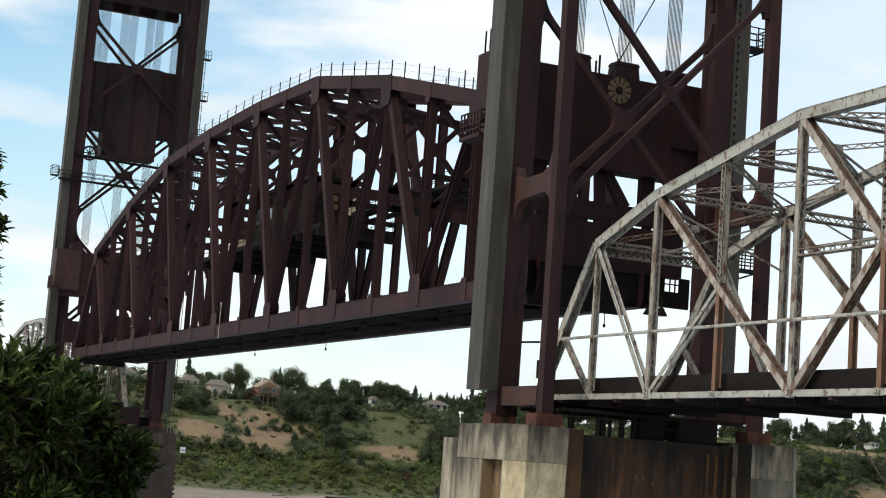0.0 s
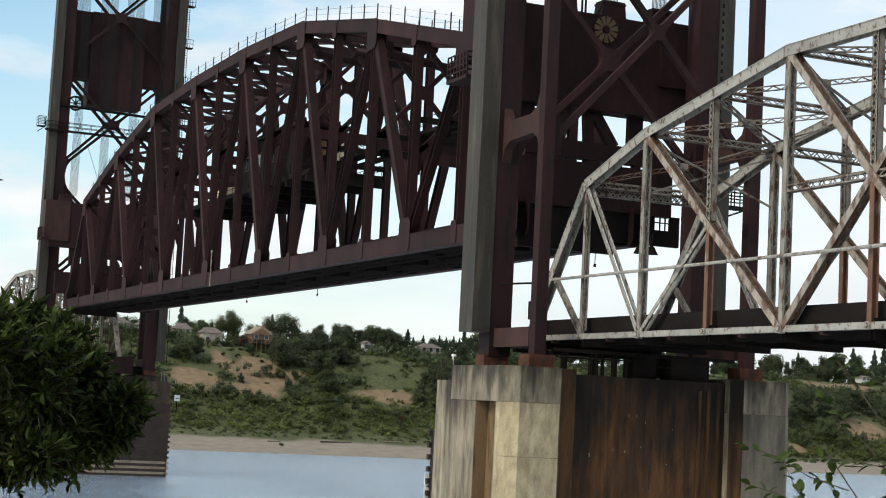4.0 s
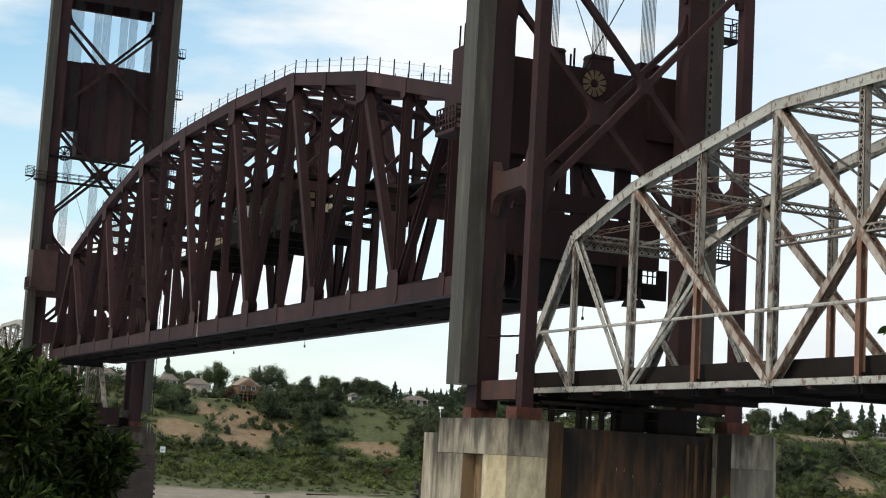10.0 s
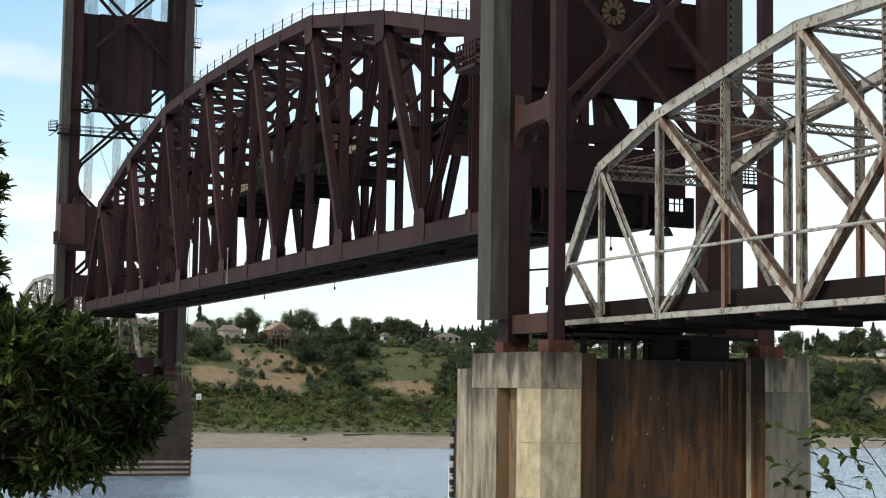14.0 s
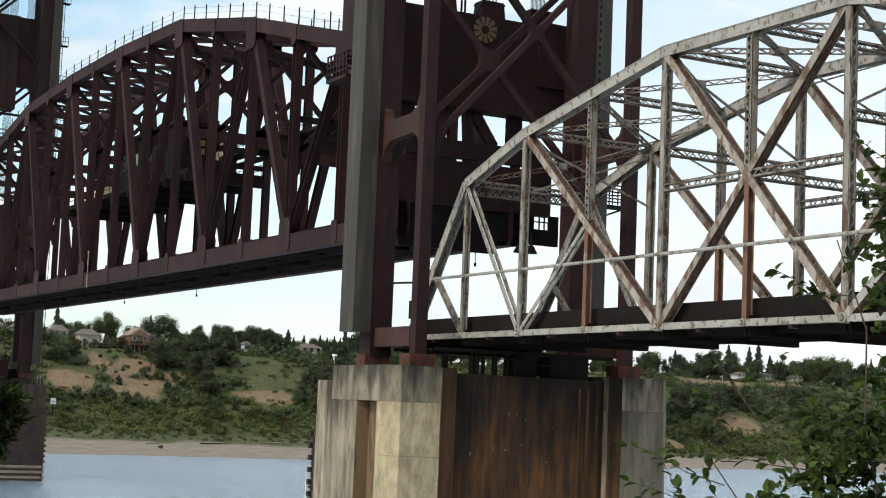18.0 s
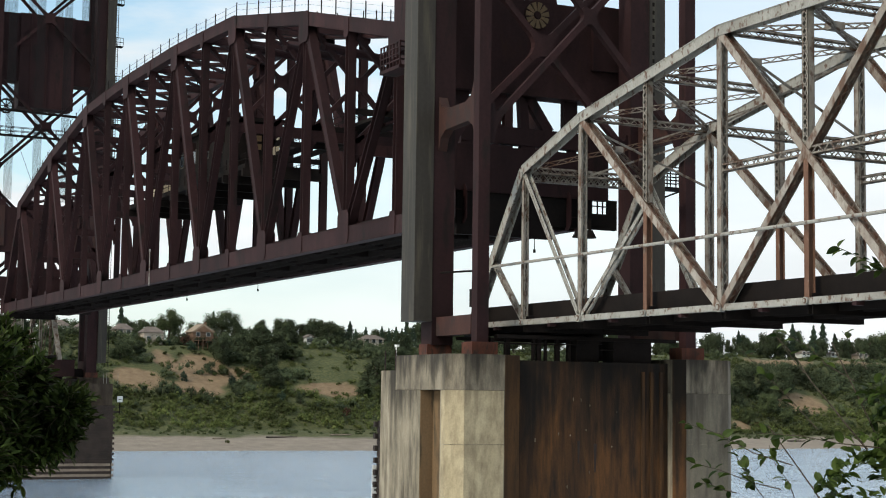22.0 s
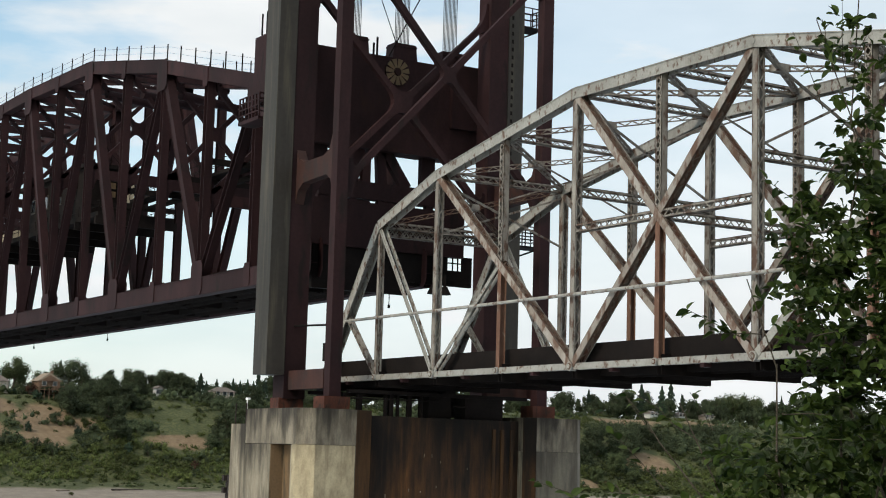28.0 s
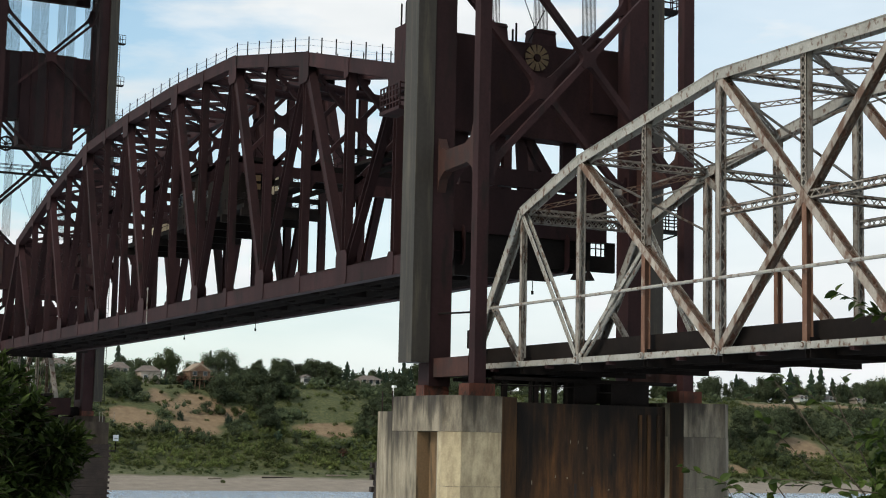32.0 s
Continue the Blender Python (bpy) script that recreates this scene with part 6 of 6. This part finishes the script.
def build_machine_house():
    """The machinery floor and control house hung between the trusses at mid span."""
    zf, ya, yb = 36.6, Y0 + 4.9 * PANEL, Y0 + 9.2 * PANEL
    house = thing("machinery_house", (CX, (ya + yb) / 2, zf), "dark machinery house with beige panels inside the lift span", "machinery house")
    floor = part("platform", box(B(), (CX - 4.0, ya, zf - 0.5), (CX + 4.0, yb, zf)), DARK, house)
    for i in range(8):
        y = ya + (yb - ya) * i / 7
        part("joist", box(B(), (CX - 4.3, y - 0.2, zf - 1.3), (CX + 4.3, y + 0.2, zf - 0.5)), DARK, floor)
    body = part("house_wall", box(B(), (CX - 2.6, Y0 + 5.7 * PANEL, zf), (CX + 2.6, Y0 + 7.9 * PANEL, zf + 5.6)), DARK, house)
    part("roof", box(B(), (CX - 3.0, Y0 + 5.6 * PANEL, zf + 5.6), (CX + 3.0, Y0 + 8.0 * PANEL, zf + 6.0)), DARK, house)
    for y in (Y0 + 6.1 * PANEL, Y0 + 6.55 * PANEL, Y0 + 7.0 * PANEL, Y0 + 7.45 * PANEL):
        w = part("window", box(B(), (CX - 2.68, y - 0.7, zf + 2.6), (CX - 2.6, y + 0.7, zf + 4.2)), GREY, body)
        part("pane", box(B(), (CX - 2.72, y - 0.55, zf + 2.75), (CX - 2.66, y + 0.55, zf + 4.05)), GLASS, w)
    for z in (2.6, 3.5, 4.4):
        part("yellow_panel", box(B(), (CX - 0.6, Y0 + 5.62 * PANEL - 0.25, zf + z), (CX + 0.2, Y0 + 5.62 * PANEL - 0.15, zf + z + 0.6)), YELLOW, body, "yellow lit panel")
    part("beige_panel", box(B(), (CX + 1.4, Y0 + 5.62 * PANEL - 0.25, zf + 2.2), (CX + 2.2, Y0 + 5.62 * PANEL - 0.15, zf + 4.8)), BEIGE, body)
    part("tank", tube(B(), (CX - 1.4, Y0 + 8.4 * PANEL, zf + 1.0), (CX - 1.4, Y0 + 9.0 * PANEL, zf + 1.0), 0.9, None, 16), BEIGE, house)
    part("cabinet", box(B(), (CX + 0.6, Y0 + 8.3 * PANEL, zf), (CX + 2.4, Y0 + 8.9 * PANEL, zf + 2.2)), GREY, house)
    for s in (-1, 1):
        railing(house, (CX + s * 3.9, ya, zf), (CX + s * 3.9, yb, zf), 1.1, 2.0)
    # long service walkway towards the near end
    w = thing("service_walkway", (CX, Y0 + 25, 38.4), "dark railed service walkway hung inside the lift span", "walkway")
    part("deck", box(B(), (CX - 0.8, Y0 + 1.0, 37.7), (CX + 0.8, ya, 38.0)), DARK, w)
    part("pipe_run", tube(B(), (CX + 1.2, Y0 + 1.0, 37.3), (CX + 1.2, ya, 37.3), 0.3), DARK, w)
    for s in (-1, 1):
        railing(w, (CX + s * 0.8, Y0 + 1.0, 38.0), (CX + s * 0.8, ya, 38.0), 1.1, 2.5)
    for i in range(6):
        y = Y0 + PANEL * i if i else Y0 + 1.2
        part("hanger", box(B(), (CX - 4.5, y - 0.2, 37.2), (CX + 4.5, y + 0.2, 37.7)), DARK, w)
    # hoist drums and pipes by the upper chords
    for k in (3, 4, 5):
        a = top(k, -1).lerp(top(k, 1), 0.15) - Vector((0, 0, 2.4))
        b = top(k, -1).lerp(top(k, 1), 0.95) - Vector((0, -2.0, 2.6))
        part("duct", tube(B(), a, b, 0.42, None, 12), RUST, lift)


build_machine_house()


def build_navigation_bits():
    # marker pole on the chord, hanging rods, horns below the near end
    g = thing("clearance_pole", (53.1, 181.5, 25.8), "pale thin marker pole fixed to the lift span's chord", "pole")
    part("pole", beam(B(), (53.1, 181.4, 25.8), (53.1, 181.4, 29.7), 0.09, 0.09), WHITE, g)
    part("lamp", tube(B(), (53.1, 181.4, 29.7), (53.1, 181.4, 30.0), 0.1), WHITE, g)
    for x, y, z0, z1 in ((58.6, 160.4, 24.5, 25.6), (58.6, 184.4, 24.7, 25.8), (60.3, 105.5, 24.5, 25.5)):
        l = thing("channel_lamp", (x, y, z1), "small dark lamp on a rod under the lift span", "lamp", "channel lamps")
        part("rod", beam(B(), (x, y, z0), (x, y, z1), 0.05, 0.05), DARK, l)
        part("lens", tube(B(), (x, y, z0 - 0.25), (x, y, z0), 0.1), DARK, l)
    for x in (63.6, 64.6):
        h = thing("warning_bell", (x, 104.6, 26.9), "dark bell-shaped horn hanging under the lift span", "horn", "warning horns")
        part("neck", tube(B(), (x, 104.6, 26.0), (x, 104.6, 27.0), 0.12), DARK, h)
        part("bell", tube(B(), (x, 104.6, 25.5), (x, 104.6, 26.1), 0.5, 0.2, 14), DARK, h)


build_navigation_bits()


def basket(parent_name, x, y, z, w, d, label):
    """A small railed platform on a tower leg."""
    p = thing(parent_name, (x, y, z), label, "platform", "tower platforms")
    part("floor", box(B(), (x - w / 2, y - d / 2, z - 0.12), (x + w / 2, y + d / 2, z)), DARK, p)
    for a, b in (((-1, -1), (1, -1)), ((1, -1), (1, 1)), ((1, 1), (-1, 1))):
        railing(p, (x + a[0] * w / 2, y + a[1] * d / 2, z), (x + b[0] * w / 2, y + b[1] * d / 2, z), 1.5, 0.9, None, 3, 0.07)
    part("bracket", beam(B(), (x - w / 2, y, z - 1.0), (x + w / 2, y, z - 0.1), 0.12, 0.12, (0, 1, 0)), DARK, p)
    return p


basket("access_platform", 69.8, 102.0, 46.4, 1.9, 1.6, "small dark railed platform on the tower leg")
basket("access_platform", 70.1, 102.2, 29.4, 2.4, 1.6, "small dark railed platform on the tower leg")
basket("access_platform", 48.0, 266.2, 55.6, 1.2, 1.4, "small dark railed platform on the tower leg")


def build_tower_walkways():
    # the far tower's cross walkway, ladder with cages, and small sheave
    y = 265.4
    w = thing("cross_walkway", (CX, y, 55.2), "thin railed walkway across the far tower", "walkway")
    part("deck", box(B(), (48.6, y - 0.5, 54.9), (68.6, y + 0.5, 55.15)), DARK, w)
    for yy in (y - 0.5, y + 0.5):
        railing(w, (48.6, yy, 55.15), (68.6, yy, 55.15), 1.25, 1.8, None, 2, 0.07)
    part("pipe", tube(B(), (49.5, y + 0.7, 59.4), (66.5, y + 0.7, 59.0), 0.22), DARK, w)
    wheel = thing("guide_sheave", (53.1, y, 59.8), "small spoked rope sheave on the far tower", "sheave")
    bm = B()
    for i in range(20):
        a, b = 2 * math.pi * i / 20, 2 * math.pi * (i + 1) / 20
        beam(bm, (53.1 + 1.1 * math.cos(a), y, 59.8 + 1.1 * math.sin(a)), (53.1 + 1.1 * math.cos(b), y, 59.8 + 1.1 * math.sin(b)), 0.25, 0.3, (0, 1, 0))
    part("rim", bm, DARK, wheel)
    for i in range(4):
        a = math.pi * i / 4
        d = Vector((math.cos(a), 0, math.sin(a)))
        part("spoke", beam(B(), Vector((53.1, y, 59.8)) - d * 1.1, Vector((53.1, y, 59.8)) + d * 1.1, 0.12, 0.16, (0, 1, 0)), DARK, wheel)
    part("hub", tube(B(), (53.1, y - 0.25, 59.8), (53.1, y + 0.25, 59.8), 0.3), DARK, wheel)
    r = thing("slack_line", (53.2, y - 0.4, 59), "thin slack line hanging from the sheave", "rope")
    part("line", beam(B(), (53.2, y - 0.4, 58.8), (57.8, y - 0.4, 47.0), 0.05, 0.05), DARK, r)
    lx = 71.35
    lad = thing("caged_ladder", (lx, 267.2, 18), "steel ladder with small landings up the far tower leg", "ladder")
    for x in (lx - 0.28, lx + 0.28):
        part("stile", beam(B(), (x, 267.2, 18), (x, 267.2, 80.4), 0.08, 0.08), DARK, lad)
    for i in range(150):
        z = 18.3 + i * 0.415
        part("rung", beam(B(), (lx - 0.28, 267.2, z), (lx + 0.28, 267.2, z), 0.05, 0.05, (0, 1, 0)), DARK, lad)
    for z in (58.5, 65.2, 71.8, 79.0):
        landing = part("landing", box(B(), (lx - 0.9, 266.6, z), (lx + 1.1, 267.9, z + 0.12)), DARK, lad)
        for x in (lx - 0.1, lx + 0.5, lx + 1.05):
            part("rail_post", beam(B(), (x, 266.65, z), (x, 266.65, z + 1.5), 0.07, 0.07), DARK, landing)
        for h in (0.75, 1.5):
            part("rail", beam(B(), (lx - 0.2, 266.65, z + h), (lx + 1.05, 266.65, z + h), 0.07, 0.07), DARK, landing)
    # stay lines on the near tower
    for a, b, n in (((56.6, 104.4, 51), (59.58, 104.4, 44.2), 0.05), ((63.2, 104.4, 51), (59.0, 104.4, 43.1), 0.07)):
        st = thing("stay_line", b, "thin stay line above the lifting girder", "rope", "stay lines")
        part("line", beam(B(), a, b, n, n), DARK, st)
    for x in (58.3, 58.0):
        q = thing("girder_pin", (x, 105, 43.1), "short upright rod on the lifting girder", "rod", "girder rods")
        part("rod", beam(B(), (x, 105, 43.1), (x, 105, 44.6 if x > 58.2 else 44.1), 0.12, 0.12), DARK, q)


build_tower_walkways()


def build_pier_bits():
    # conduit frame between the near legs, lamp pole and gauge boards
    c = thing("conduit_frame", (50.3, 97.5, 18.9), "thin dark conduit frame between the tower legs", "conduit")
    part("pipe", tube(B(), (50.3, 95.7, 21.8), (50.3, 101.0, 22.0), 0.07), DARK, c)
    part("drop_pipe", tube(B(), (50.3, 96.2, 18.9), (50.3, 96.2, 21.8), 0.07), DARK, c)
    part("box", box(B(), (50.15, 96.0, 19.4), (50.45, 96.4, 20.6)), DARK, c)
    l = thing("pier_lamp", (47.9, 103.0, 15.2), "thin pale lamp pole on the pier's ledge", "lamp")
    part("pole", tube(B(), (47.9, 103.0, 15.2), (47.9, 103.0, 16.9), 0.05), SIGN_WHITE, l)
    part("head", box(B(), (47.8, 102.7, 16.85), (48.0, 103.05, 17.0)), SIGN_WHITE, l)
    r = thing("ledge_rail", (48.2, 103.6, 15.2), "short rusty railing posts on the pier's ledge", "railing")
    for y in (102.2, 103.9):
        part("post", beam(B(), (47.5, y, 15.2), (47.5, y, 16.6), 0.06, 0.06), RUST_RED, r)
    # gauge boards: dark bars on white
    g = thing("gauge_board", (47.45, 105.5, 3), "white clearance gauge board with dark marks on the fender", "gauge board", "gauge boards")
    part("board", box(B(), (47.35, 105.5, 0.5), (47.75, 105.56, 8.6)), SIGN_WHITE, g)
    for i in range(18):
        part("mark", box(B(), (47.36 if i % 2 else 47.5, 105.48, 0.8 + i * 0.43), (47.74, 105.5, 0.9 + i * 0.43)), DARK, g)
    n = Vector((-1, -1, 0)).normalized()
    g = thing("gauge_board", (47.78, 93.75, 3), "white clearance gauge board with dark marks on the pier corner", "gauge board", "gauge boards")
    u = Vector((1, -1, 0)).normalized()
    c0 = Vector((47.80, 93.78, 0)) + n * 0.06
    part("board", beam(B(), c0 + Vector((0, 0, 0.5)), c0 + Vector((0, 0, 6.75)), 0.85, 0.04, u), SIGN_WHITE, g)
    for i in range(10):
        c1 = c0 + n * 0.03 + u * 0.12 + Vector((0, 0, 1.0 + i * 0.6))
        part("mark", beam(B(), c1, c1 + Vector((0, 0, 0.12)), 0.45, 0.02, u), DARK, g)
    # white sign on the far fender
    sgn = thing("channel_sign", (73.4, 265.6, 11), "small white square sign on a post by the far pier", "sign")
    part("post", beam(B(), (73.4, 265.6, 10.3), (73.4, 265.6, 12.2), 0.12, 0.12), DARK, sgn)
    part("panel", box(B(), (72.95, 265.5, 12.2), (73.85, 265.56, 13.2)), SIGN_WHITE, sgn)
    part("bar", box(B(), (73.15, 265.47, 12.6), (73.65, 265.5, 12.7)), DARK, sgn)
    arm = part("arm", beam(B(), (70.6, 265.7, 10.6), (73.4, 265.7, 10.6), 0.2, 0.2), TIMBER, sgn)
    # slim posts on the far pier
    for x in (68.8, 69.3, 71.2):
        p = thing("pier_post", (x, 262.5, 15.2), "slim pale post on the far pier", "post", "far pier posts")
        part("post", beam(B(), (x + 1.2, 263.5, 15.2), (x + 1.2, 263.5, 16.9), 0.06, 0.06), WHITE, p)


build_pier_bits()
